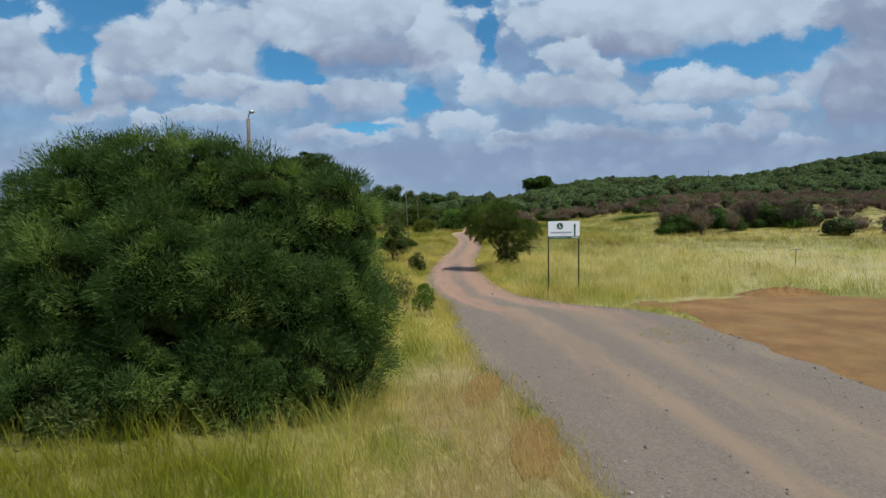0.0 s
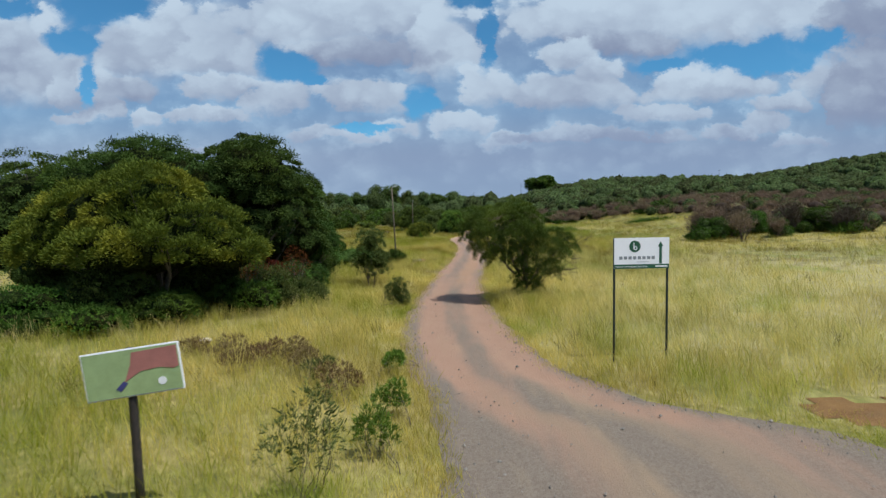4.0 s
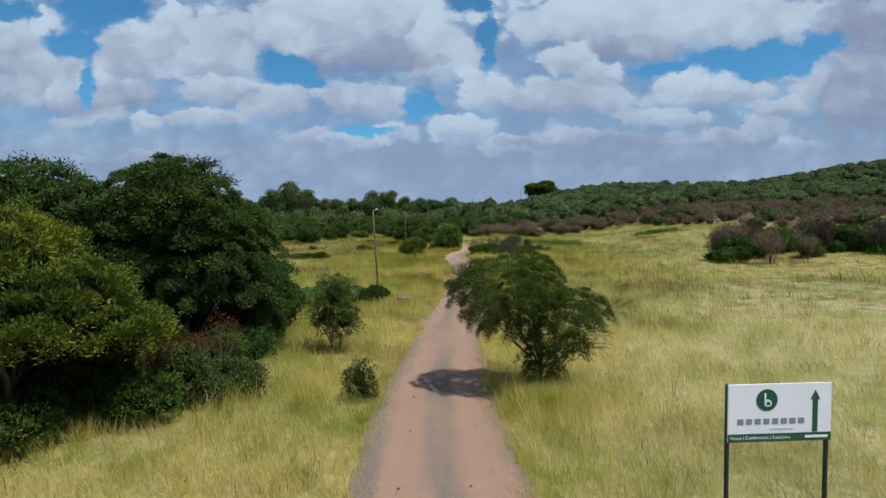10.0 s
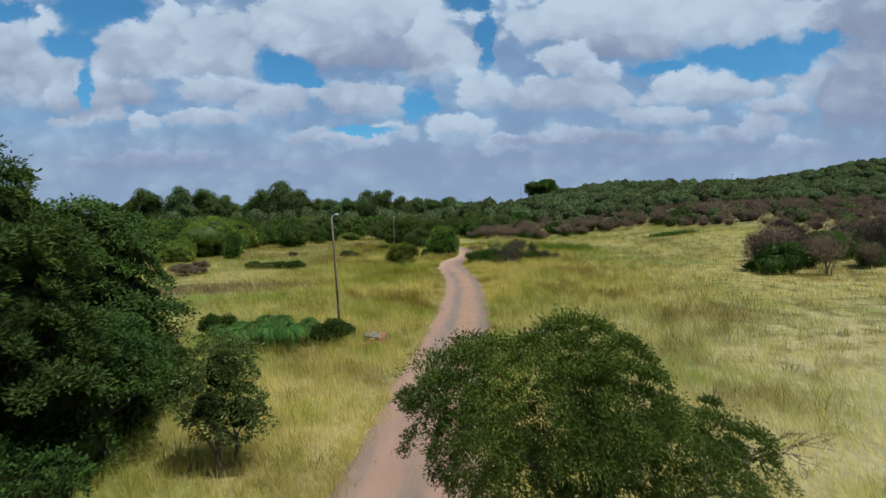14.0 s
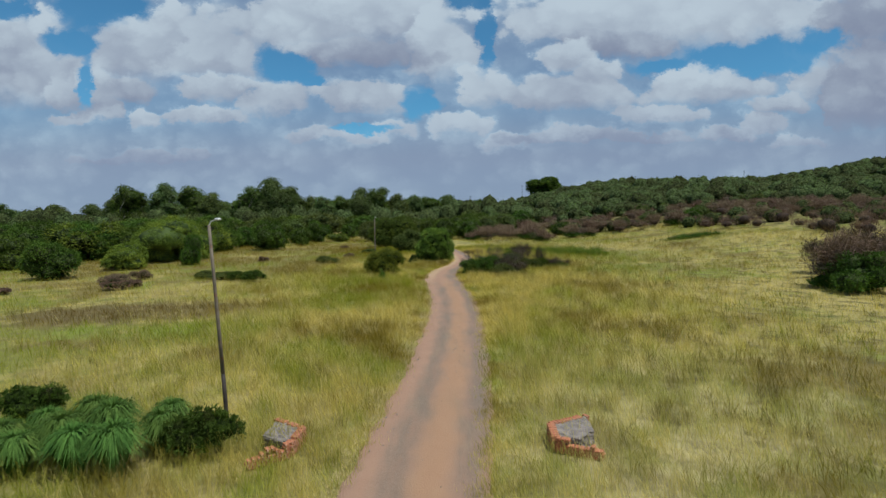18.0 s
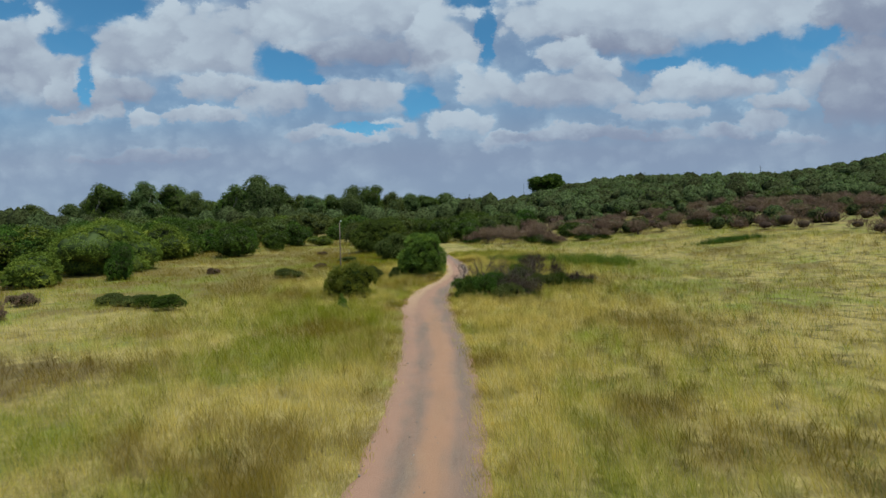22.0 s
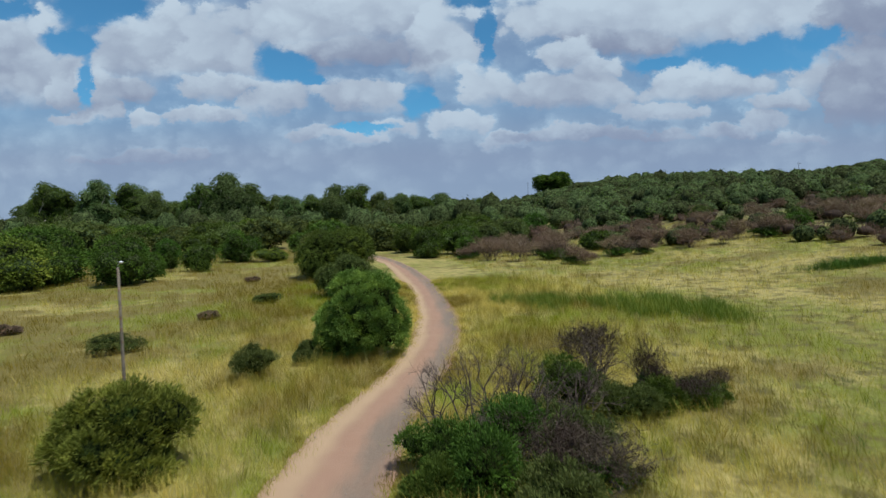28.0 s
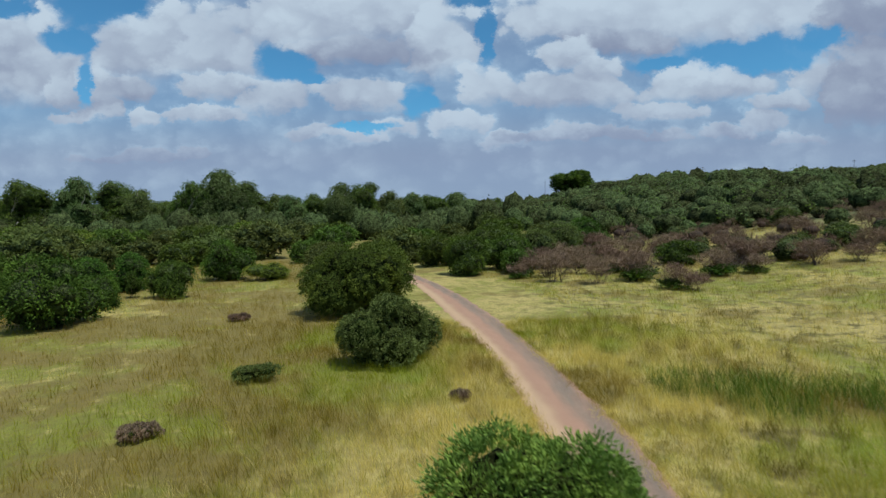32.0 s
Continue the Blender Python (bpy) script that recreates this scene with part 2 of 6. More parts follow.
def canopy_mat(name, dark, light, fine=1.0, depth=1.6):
    """Close leaf mass seen from afar: leaf sprays, shaded gaps painted dark, deep relief."""
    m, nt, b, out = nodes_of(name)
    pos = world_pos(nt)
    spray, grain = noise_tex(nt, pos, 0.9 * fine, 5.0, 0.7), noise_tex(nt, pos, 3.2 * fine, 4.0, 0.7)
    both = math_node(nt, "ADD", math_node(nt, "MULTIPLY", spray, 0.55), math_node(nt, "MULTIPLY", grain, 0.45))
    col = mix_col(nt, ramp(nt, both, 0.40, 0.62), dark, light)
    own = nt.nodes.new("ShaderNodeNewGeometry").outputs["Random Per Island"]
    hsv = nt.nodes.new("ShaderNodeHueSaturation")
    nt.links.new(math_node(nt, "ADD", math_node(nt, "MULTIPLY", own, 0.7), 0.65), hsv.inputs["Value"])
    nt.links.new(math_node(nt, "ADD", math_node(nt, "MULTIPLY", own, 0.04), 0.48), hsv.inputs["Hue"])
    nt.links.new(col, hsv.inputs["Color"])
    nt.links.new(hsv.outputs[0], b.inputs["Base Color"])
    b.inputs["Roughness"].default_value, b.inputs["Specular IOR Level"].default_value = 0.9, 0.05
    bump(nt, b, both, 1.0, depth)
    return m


def meadow_colour(nt, pos, spread):
    """Veld grass: straw, green and brown drifts some metres across; spread: 0..1 value of each tuft."""
    flatpos = vec_math(nt, "MULTIPLY", pos, (1.0, 1.0, 0.0))
    drift = noise_tex(nt, flatpos, 0.06, 5.0, 0.6, 0.4)
    small = noise_tex(nt, vec_math(nt, "MULTIPLY", flatpos, (1.0, 0.75, 0.0)), 0.62, 5.0, 0.68)
    along = nt.nodes.new("ShaderNodeSeparateXYZ")
    nt.links.new(pos, along.inputs[0])
    g = math_node(nt, "ADD", math_node(nt, "MULTIPLY", drift, 0.85), math_node(nt, "MULTIPLY", small, 0.58))
    g = math_node(nt, "ADD", g, math_node(nt, "MULTIPLY", spread, 0.12))
    g = math_node(nt, "ADD", g, ramp(nt, along.outputs[1], 6.0, 30.0, -0.06, 0.0))
    g = math_node(nt, "ADD", g, math_node(nt, "SUBTRACT", ramp(nt, along.outputs[1], 20.0, 30.0, 0.0, 0.035), ramp(nt, along.outputs[1], 50.0, 60.0, 0.0, 0.045)))
    g = math_node(nt, "ADD", g, math_node(nt, "SUBTRACT", ramp(nt, along.outputs[1], 70.0, 80.0, 0.0, 0.065), ramp(nt, along.outputs[1], 96.0, 106.0, 0.0, 0.065)))
    g = math_node(nt, "ADD", g, ramp(nt, along.outputs[0], -12.0, 2.0, -0.05, 0.03))
    g = math_node(nt, "SUBTRACT", g, 0.19)
    col = mix_col(nt, ramp(nt, g, 0.48, 0.70), GREEN, STRAW)
    # bleached stand of grass east of the track, before the ruined gate
    bleached = math_node(nt, "MULTIPLY", math_node(nt, "MULTIPLY", ramp(nt, along.outputs[1], 24.0, 32.0), ramp(nt, along.outputs[1], 78.0, 56.0)), ramp(nt, along.outputs[0], 3.0, 9.0, 0.15, 0.85))
    col = mix_col(nt, math_node(nt, "MULTIPLY", bleached, ramp(nt, small, 0.36, 0.62, 0.35, 1.0)), col, (0.560, 0.480, 0.265))
    brown = noise_tex(nt, vec_math(nt, "ADD", flatpos, (71.0, 13.0, 0.0)), 0.13, 6.0, 0.66)
    lush = noise_tex(nt, vec_math(nt, "ADD", flatpos, (15.0, 44.0, 0.0)), 0.13, 4.0, 0.6)
    col = mix_col(nt, ramp(nt, lush, 0.55, 0.68, 0.0, 0.75), col, (0.215, 0.285, 0.026))
    brown = math_node(nt, "ADD", brown, math_node(nt, "MULTIPLY", ramp(nt, along.outputs[0], 3.0, -12.0), ramp(nt, along.outputs[1], 88.0, 124.0, 0.0, 0.10)))
    old = math_node(nt, "MULTIPLY", ramp(nt, brown, 0.50, 0.62, 0.0, 0.9), ramp(nt, along.outputs[1], 38.0, 62.0, 0.35, 1.0))
    col = mix_col(nt, old, col, DRYBROWN)
    # a trampled brown hollow in the western veld
    hollow = vec_math(nt, "LENGTH", vec_math(nt, "MULTIPLY", vec_math(nt, "SUBTRACT", flatpos, (-19.0, 83.0, 0.0)), (0.10, 0.19, 0.0)))
    hollow = math_node(nt, "ADD", hollow, math_node(nt, "MULTIPLY", math_node(nt, "SUBTRACT", small, 0.5), 2.6))
    col = mix_col(nt, ramp(nt, hollow, 1.1, 0.5, 0.0, 0.85), col, (0.115, 0.072, 0.022))
    clod = noise_tex(nt, vec_math(nt, "ADD", flatpos, (33.0, 7.0, 0.0)), 0.75, 4.0, 0.6)
    col = mix_col(nt, math_node(nt, "MULTIPLY", math_node(nt, "MULTIPLY", ramp(nt, clod, 0.47, 0.64), ramp(nt, along.outputs[0], 5.0, 13.0, 0.42, 0.95)), ramp(nt, along.outputs[1], 46.0, 62.0, 0.15, 1.0)), col, (0.105, 0.085, 0.016))
    # trodden tan verge where the walk begins
    trodden = math_node(nt, "MULTIPLY", math_node(nt, "MULTIPLY", ramp(nt, along.outputs[1], 20.0, 14.0), ramp(nt, along.outputs[0], -1.6, 0.6)), ramp(nt, small, 0.36, 0.54, 0.2, 0.9))
    col = mix_col(nt, trodden, col, (0.430, 0.320, 0.170))
    plume = noise_tex(nt, vec_math(nt, "ADD", flatpos, (5.0, 91.0, 0.0)), 0.7, 4.0, 0.6, 0.6)
    return mix_col(nt, ramp(nt, plume, 0.58, 0.72, 0.0, 0.5), col, (0.55, 0.45, 0.165))


def grass_mat():
    m, nt, b, out = nodes_of("veld_grass")
    geo = nt.nodes.new("ShaderNodeNewGeometry")
    col = meadow_colour(nt, geo.outputs["Position"], geo.outputs["Random Per Island"])
    col = mix_col(nt, 1.0, col, (1.32, 1.30, 1.2), "MULTIPLY")
    nt.links.new(col, b.inputs["Base Color"])
    b.inputs["Roughness"].default_value, b.inputs["Specular IOR Level"].default_value = 0.8, 0.05
    tr = nt.nodes.new("ShaderNodeBsdfTranslucent")
    nt.links.new(mix_col(nt, 1.0, col, (1.15, 1.2, 0.8), "MULTIPLY"), tr.inputs[0])
    mx = nt.nodes.new("ShaderNodeMixShader")
    mx.inputs[0].default_value = 0.55
    nt.links.new(b.outputs[0], mx.inputs[1])
    nt.links.new(tr.outputs[0], mx.inputs[2])
    nt.links.new(mx.outputs[0], out.inputs[0])
    return m


def ground_mat():
    m, nt, b, out = nodes_of("veld_ground")
    pos = world_pos(nt)
    fine = noise_tex(nt, vec_math(nt, "MULTIPLY", pos, (1.0, 0.6, 1.0)), 5.0, 8.0, 0.7)
    col = meadow_colour(nt, pos, fine)
    col = mix_col(nt, ramp(nt, fine, 0.66, 0.40, 0.20, 0.55), col, (0.095, 0.076, 0.020))
    # burnt brown slope and bush-covered hill in the distance
    hgt = nt.nodes.new("ShaderNodeSeparateXYZ")
    nt.links.new(pos, hgt.inputs[0])
    scrub = ramp(nt, math_node(nt, "ADD", hgt.outputs[2], math_node(nt, "MULTIPLY", noise_tex(nt, pos, 0.06, 4.0), 8.0)), 7.0, 12.0)
    col = mix_col(nt, scrub, col, (0.075, 0.085, 0.030))
    nt.links.new(col, b.inputs["Base Color"])
    b.inputs["Roughness"].default_value = 0.95
    bump(nt, b, fine, 0.9, 0.12)
    return m


def road_mat():
    """Gravel track: grey stone at the sides, worn pink-brown earth where wheels run. UV: across, along in metres."""
    m, nt, b, out = nodes_of("gravel_track")
    pos = world_pos(nt)
    uv = nt.nodes.new("ShaderNodeUVMap").outputs[0]
    s = nt.nodes.new("ShaderNodeSeparateXYZ")
    nt.links.new(uv, s.inputs[0])
    wav = noise_tex(nt, vec_math(nt, "MULTIPLY", pos, (1.0, 0.35, 1.0)), 0.55, 5.0, 0.6)
    off = math_node(nt, "ADD", s.outputs[0], math_node(nt, "MULTIPLY", math_node(nt, "SUBTRACT", wav, 0.5), 0.20))
    grit = noise_tex(nt, pos, 26.0, 6.0, 0.75)
    vor = nt.nodes.new("ShaderNodeTexVoronoi")
    vor.inputs["Scale"].default_value = 34.0
    nt.links.new(pos, vor.inputs["Vector"])
    sepc = nt.nodes.new("ShaderNodeSeparateColor")
    nt.links.new(vor.outputs["Color"], sepc.inputs[0])
    stone = mix_col(nt, sepc.outputs[0], (0.070, 0.066, 0.054), (0.158, 0.148, 0.122))
    earth = mix_col(nt, noise_tex(nt, pos, 1.3, 6.0, 0.65), (0.265, 0.148, 0.098), (0.330, 0.200, 0.135))
    patch = noise_tex(nt, vec_math(nt, "MULTIPLY", pos, (1.6, 0.22, 1.0)), 0.9, 5.0, 0.6)
    start = nt.nodes.new("ShaderNodeSeparateXYZ")
    nt.links.new(pos, start.inputs[0])
    north = start.outputs[1]

    def lane(at, half):
        return ramp(nt, math_node(nt, "ABSOLUTE", math_node(nt, "SUBTRACT", off, at)), half, half * 0.15)

    def between(fac, a, b_):
        return math_node(nt, "ADD", math_node(nt, "MULTIPLY", a, math_node(nt, "SUBTRACT", 1.0, fac)), math_node(nt, "MULTIPLY", b_, fac))

    first = math_node(nt, "SUBTRACT", 1.0, math_node(nt, "MAXIMUM", lane(0.30, 0.20), lane(0.76, 0.22)))      # worn pink lanes in grey stone
    middle = math_node(nt, "ADD", math_node(nt, "MULTIPLY", math_node(nt, "MAXIMUM", lane(0.34, 0.20), lane(0.84, 0.24)), 0.55), 0.32)                                       # grey lanes in orange earth
    last = lane(0.76, 0.34)
    k = between(ramp(nt, north, 90.0, 106.0), between(ramp(nt, north, 42.0, 54.0), first, middle), last)
    k = math_node(nt, "ADD", math_node(nt, "MULTIPLY", k, 0.75), math_node(nt, "MULTIPLY", math_node(nt, "SUBTRACT", patch, 0.45), 1.2))
    k = math_node(nt, "ADD", k, math_node(nt, "MULTIPLY", math_node(nt, "SUBTRACT", grit, 0.5), 0.4))
    k = math_node(nt, "ADD", k, ramp(nt, north, 20.0, 30.0, 0.95, 0.0))        # looser stone at the fork
    col = mix_col(nt, ramp(nt, k, 0.12, 1.10, 0.0, 0.74), earth, stone)
    col = mix_col(nt, math_node(nt, "MULTIPLY", math_node(nt, "MULTIPLY", lane(0.58, 0.22), 0.32), math_node(nt, "MULTIPLY", ramp(nt, north, 42.0, 54.0), ramp(nt, north, 104.0, 92.0))), col, (0.330, 0.180, 0.078))
    col = mix_col(nt, math_node(nt, "MULTIPLY", math_node(nt, "MULTIPLY", lane(0.16, 0.26), 0.6), ramp(nt, north, 94.0, 108.0)), col, (0.420, 0.300, 0.175))
    worn = math_node(nt, "MAXIMUM", lane(0.37, 0.085), math_node(nt, "MULTIPLY", lane(0.64, 0.13), 0.8))
    col = mix_col(nt, math_node(nt, "MULTIPLY", math_node(nt, "MULTIPLY", worn, ramp(nt, patch, 0.35, 0.6, 0.35, 0.85)), ramp(nt, north, 30.0, 24.0)), col, (0.245, 0.170, 0.110))
    pale = noise_tex(nt, vec_math(nt, "MULTIPLY", pos, (1.2, 0.22, 1.0)), 0.8, 7.0, 0.7)
    col = mix_col(nt, ramp(nt, pale, 0.52, 0.74, 0.0, 0.30), col, (0.34, 0.245, 0.145))
    col = mix_col(nt, ramp(nt, grit, 0.38, 0.22, 0.0, 0.5), col, (0.11, 0.085, 0.065))
    nt.links.new(col, b.inputs["Base Color"])
    b.inputs["Roughness"].default_value = 0.93
    hgt = math_node(nt, "ADD", math_node(nt, "MULTIPLY", grit, 0.5), math_node(nt, "MULTIPLY", vor.outputs["Distance"], -0.6))
    bump(nt, b, hgt, 0.7, 0.03)
    return m


def soil_mat():
    m, nt, b, out = nodes_of("orange_soil")
    pos = world_pos(nt)
    a, f = noise_tex(nt, pos, 0.5, 6.0, 0.65), noise_tex(nt, pos, 14.0, 7.0, 0.75)
    col = mix_col(nt, ramp(nt, a, 0.35, 0.65), (0.170, 0.080, 0.021), (0.255, 0.138, 0.042))
    col = mix_col(nt, ramp(nt, f, 0.58, 0.72, 0.0, 0.6), col, (0.16, 0.10, 0.055))
    col = mix_col(nt, ramp(nt, noise_tex(nt, pos, 0.9, 7.0, 0.7), 0.52, 0.66, 0.0, 0.45), col, (0.140, 0.095, 0.045))
    nt.links.new(col, b.inputs["Base Color"])
    b.inputs["Roughness"].default_value = 0.95
    bump(nt, b, math_node(nt, "ADD", f, math_node(nt, "MULTIPLY", a, 1.5)), 0.9, 0.06)
    return m


M_GRASS, M_GROUND, M_ROAD, M_SOIL = grass_mat(), ground_mat(), road_mat(), soil_mat()
M_BUSH = leaf_mat("feathery_leaf", (0.023, 0.045, 0.013), (0.088, 0.128, 0.034), (0.180, 0.222, 0.056), 0.28, patch=0.9)
M_THORN = leaf_mat("thorn_tree_leaf", (0.036, 0.063, 0.011), (0.087, 0.131, 0.022), (0.111, 0.158, 0.024))
M_WOOD = leaf_mat("wood_leaf", (0.025, 0.048, 0.011), (0.067, 0.104, 0.023), (0.084, 0.126, 0.023))
M_YELLOW = leaf_mat("yellow_green_leaf", (0.049, 0.073, 0.012), (0.127, 0.150, 0.019), (0.224, 0.220, 0.026), patch=0.45)
M_OLIVE = leaf_mat("olive_leaf", (0.070, 0.088, 0.016), (0.180, 0.200, 0.036), (0.240, 0.250, 0.042), 0.2, patch=0.8)
M_FRESH = leaf_mat("fresh_green_leaf", (0.063, 0.115, 0.023), (0.149, 0.230, 0.044), (0.190, 0.270, 0.046), patch=0.8)
M_DARK = leaf_mat("dark_leaf", (0.024, 0.050, 0.008), (0.072, 0.120, 0.019), (0.089, 0.153, 0.020))
M_GUM = leaf_mat("gum_leaf", (0.048, 0.082, 0.026), (0.121, 0.169, 0.056), (0.151, 0.193, 0.065), patch=0.15)
M_HILL = leaf_mat("hill_leaf", (0.048, 0.066, 0.025), (0.112, 0.131, 0.051), (0.131, 0.145, 0.060), patch=0.05)
M_GREY = leaf_mat("grey_green_leaf", (0.049, 0.067, 0.018), (0.119, 0.144, 0.041), (0.140, 0.165, 0.046), patch=0.2)
M_LIGHT = leaf_mat("light_green_leaf", (0.058, 0.088, 0.013), (0.151, 0.200, 0.030), (0.207, 0.240, 0.034))
M_REED = leaf_mat("reed_leaf", (0.061, 0.119, 0.017), (0.139, 0.221, 0.029), (0.195, 0.250, 0.039))
M_PAMPAS = leaf_mat("pampas_blade", (0.047, 0.101, 0.020), (0.109, 0.191, 0.041), (0.169, 0.229, 0.055), patch=1.2)
M_RUST = leaf_mat("rust_red_leaf", (0.084, 0.021, 0.009), (0.156, 0.042, 0.018), (0.120, 0.054, 0.018), patch=1.5)
M_BURNT = leaf_mat("burnt_twig_leaf", (0.103, 0.070, 0.051), (0.224, 0.154, 0.114), (0.249, 0.160, 0.114))
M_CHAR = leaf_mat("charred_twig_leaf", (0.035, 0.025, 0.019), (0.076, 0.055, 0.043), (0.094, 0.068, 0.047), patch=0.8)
M_DEAD = leaf_mat("dry_weed", (0.11, 0.075, 0.035), (0.24, 0.16, 0.075), (0.17, 0.12, 0.04), patch=2.0)
# far cores: shade in the leaf gaps painted as dark blotches
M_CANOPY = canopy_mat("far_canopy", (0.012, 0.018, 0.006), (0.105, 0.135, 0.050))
# near-black core colour: painted shade that shows between the leaves
M_CORE_SHADE = canopy_mat("core_shade", (0.004, 0.007, 0.002), (0.045, 0.062, 0.013), 5.0, 0.3)
# darkened leaf green, standing in for shade inside the light bushes
M_SHADE = leaf_mat("inner_leaf_shade", (0.030, 0.045, 0.014), (0.062, 0.085, 0.028), (0.070, 0.095, 0.032), 0.0)
M_PLUME = leaf_mat("seeding_grass", (0.40, 0.33, 0.13), (0.60, 0.50, 0.24), (0.52, 0.44, 0.16), 0.35, patch=0.3)
M_RANK = leaf_mat("rank_grass", (0.090, 0.085, 0.016), (0.170, 0.150, 0.030), (0.150, 0.165, 0.022), 0.3, patch=0.3)
M_BARK = rough_mat("bark", (0.055, 0.042, 0.030), (0.14, 0.11, 0.08), 6.0, 0.9, 28.0, 0.8, 0.02)
M_PALE_BARK = rough_mat("pale_bark", (0.30, 0.27, 0.22), (0.50, 0.46, 0.40), 2.0, 0.85, 14.0, 0.5, 0.02)
M_TWIG = rough_mat("charred_twig", (0.045, 0.032, 0.026), (0.112, 0.079, 0.060), 5.0, 0.9)


# ---- mesh helpers ----
def np_mesh(name, verts, tris=None, quads=None, smooth=False):
    """A mesh out of arrays of corners and of triangles or quads."""
    me = bpy.data.meshes.new(name)
    verts = np.asarray(verts, np.float32)
    sizes, loops = [], []
    for f, k in ((tris, 3), (quads, 4)):
        if f is not None and len(f):
            f = np.asarray(f, np.int32)
            loops.append(f.ravel())
            sizes.append(np.full(len(f), k, np.int32))
    loops, sizes = np.concatenate(loops), np.concatenate(sizes)
    me.vertices.add(len(verts))
    me.vertices.foreach_set("co", verts.ravel())
    me.loops.add(len(loops))
    me.loops.foreach_set("vertex_index", loops)
    me.polygons.add(len(sizes))
    me.polygons.foreach_set("loop_start", np.concatenate(([0], np.cumsum(sizes)[:-1])).astype(np.int32))
    me.polygons.foreach_set("use_smooth", np.full(len(sizes), smooth))
    me.update(calc_edges=True)
    return me


def mesh_part(name, me, material, parent=None, label=""):
    if material is not None:
        me.materials.clear()
        me.materials.append(material)
    ob = new(name, me)
    if parent is not None:
        ob.parent = parent
    if label:
        tagged(ob, label)
    return ob


def part(name, bm, material, parent=None, label=""):
    """Link a bmesh as one mesh object under a thing or a part."""
    me = bpy.data.meshes.new(name)
    bm.to_mesh(me)
    bm.free()
    return mesh_part(name, me, material, parent, label)


def thing(name, label, category, m, group="", kind=""):
    e = new(name)
    e.empty_display_size = 0.2
    e.matrix_basis = m
    return tagged(e, label, category, group, kind)


def box(bm, size, at=(0, 0, 0), turn=None, bevel=0.0):
    r = bmesh.ops.create_cube(bm, size=1.0)
    vs = r["verts"]
    bmesh.ops.scale(bm, vec=size, verts=vs)
    if bevel:
        es = list({e for v in vs for e in v.link_edges})
        vs = list({v for f in bmesh.ops.bevel(bm, geom=es, offset=bevel, segments=2, affect="EDGES")["faces"] for v in f.verts} | set(v for v in vs if v.is_valid))
    if turn is not None:
        bmesh.ops.rotate(bm, matrix=turn, verts=vs)
    bmesh.ops.translate(bm, vec=at, verts=vs)
    return bm


def tubes(paths, sides=6):
    """Tapered tubes: each path is a list of (point, radius). Returns corners and quads."""
    V, Q, base = [], [], 0
    for path in paths:
        p = np.array([q[0] for q in path], float)
        r = np.array([q[1] for q in path], float)
        d = np.gradient(p, axis=0)
        d /= np.linalg.norm(d, axis=1)[:, None] + 1e-9
        ref = np.where(np.abs(d[:, 2:3]) > 0.9, np.array([[1.0, 0, 0]]), np.array([[0, 0, 1.0]]))
        a = np.cross(d, ref)
        a /= np.linalg.norm(a, axis=1)[:, None] + 1e-9
        b = np.cross(d, a)
        ang = np.linspace(0, 2 * math.pi, sides, endpoint=False)
        ring = p[:, None, :] + r[:, None, None] * (np.cos(ang)[None, :, None] * a[:, None, :] + np.sin(ang)[None, :, None] * b[:, None, :])
        V.append(ring.reshape(-1, 3))
        n = len(path)
        i, j = np.meshgrid(np.arange(n - 1), np.arange(sides), indexing="ij")
        q = np.stack([i * sides + j, i * sides + (j + 1) % sides, (i + 1) * sides + (j + 1) % sides, (i + 1) * sides + j], -1).reshape(-1, 4)
        Q.append(q + base)
        base += n * sides
    return np.concatenate(V), np.concatenate(Q)


def unit(v):
    return v / (np.linalg.norm(v, axis=-1, keepdims=True) + 1e-9)


def lumps(c, r, count, rng, size=0.42, low=-0.35):
    """An uneven crown: smaller balls set over an ellipsoid with centre c and radii r."""
    c, r = np.array(c, float), np.array(r, float)
    out = []
    while len(out) < count:
        d = unit(rng.normal(size=3))
        if d[2] < low:
            continue
        k = rng.uniform(0.45, 0.80)
        s = size * rng.uniform(0.7, 1.25)
        out.append((c + d * r * k, r * s))
    out.append((c, r * 0.62))
    return out


def over_crown(balls, gap, rng, low=-0.5, floor=0.1, fill=0.12):
    """Places over the outside of a crown made of ellipsoids, some gap apart, and the way each one faces."""
    cs, rs = np.array([b[0] for b in balls], float), np.array([b[1] for b in balls], float)
    area = rs.prod(1) ** (2 / 3)
    tries = int(min(24000, max(60, 12.6 * area.sum() / gap ** 2 * 4)))
    pick = rng.choice(len(balls), tries, p=area / area.sum())
    d = unit(rng.normal(size=(tries, 3)))
    p = cs[pick] + d * rs[pick] * (1 - fill * rng.uniform(0, 1, (tries, 1)) ** 1.5 + 0.045 * rng.normal(size=(tries, 1)))
    ok = (d[:, 2] > low) & (p[:, 2] > floor)
    p, d, pick = p[ok], d[ok], pick[ok]
    hidden = np.zeros(len(p), bool)
    for k in range(len(balls)):
        hidden |= ((((p - cs[k]) / rs[k]) ** 2).sum(1) < 0.72) & (pick != k)
    p, n = p[~hidden], unit(d[~hidden] / rs[pick[~hidden]])
    kept = np.empty((0, 3))
    idx = []
    for k in range(len(p)):
        if len(kept) == 0 or ((kept - p[k]) ** 2).sum(1).min() > gap * gap:
            kept = np.vstack([kept, p[k]])
            idx.append(k)
    return p[idx], n[idx]


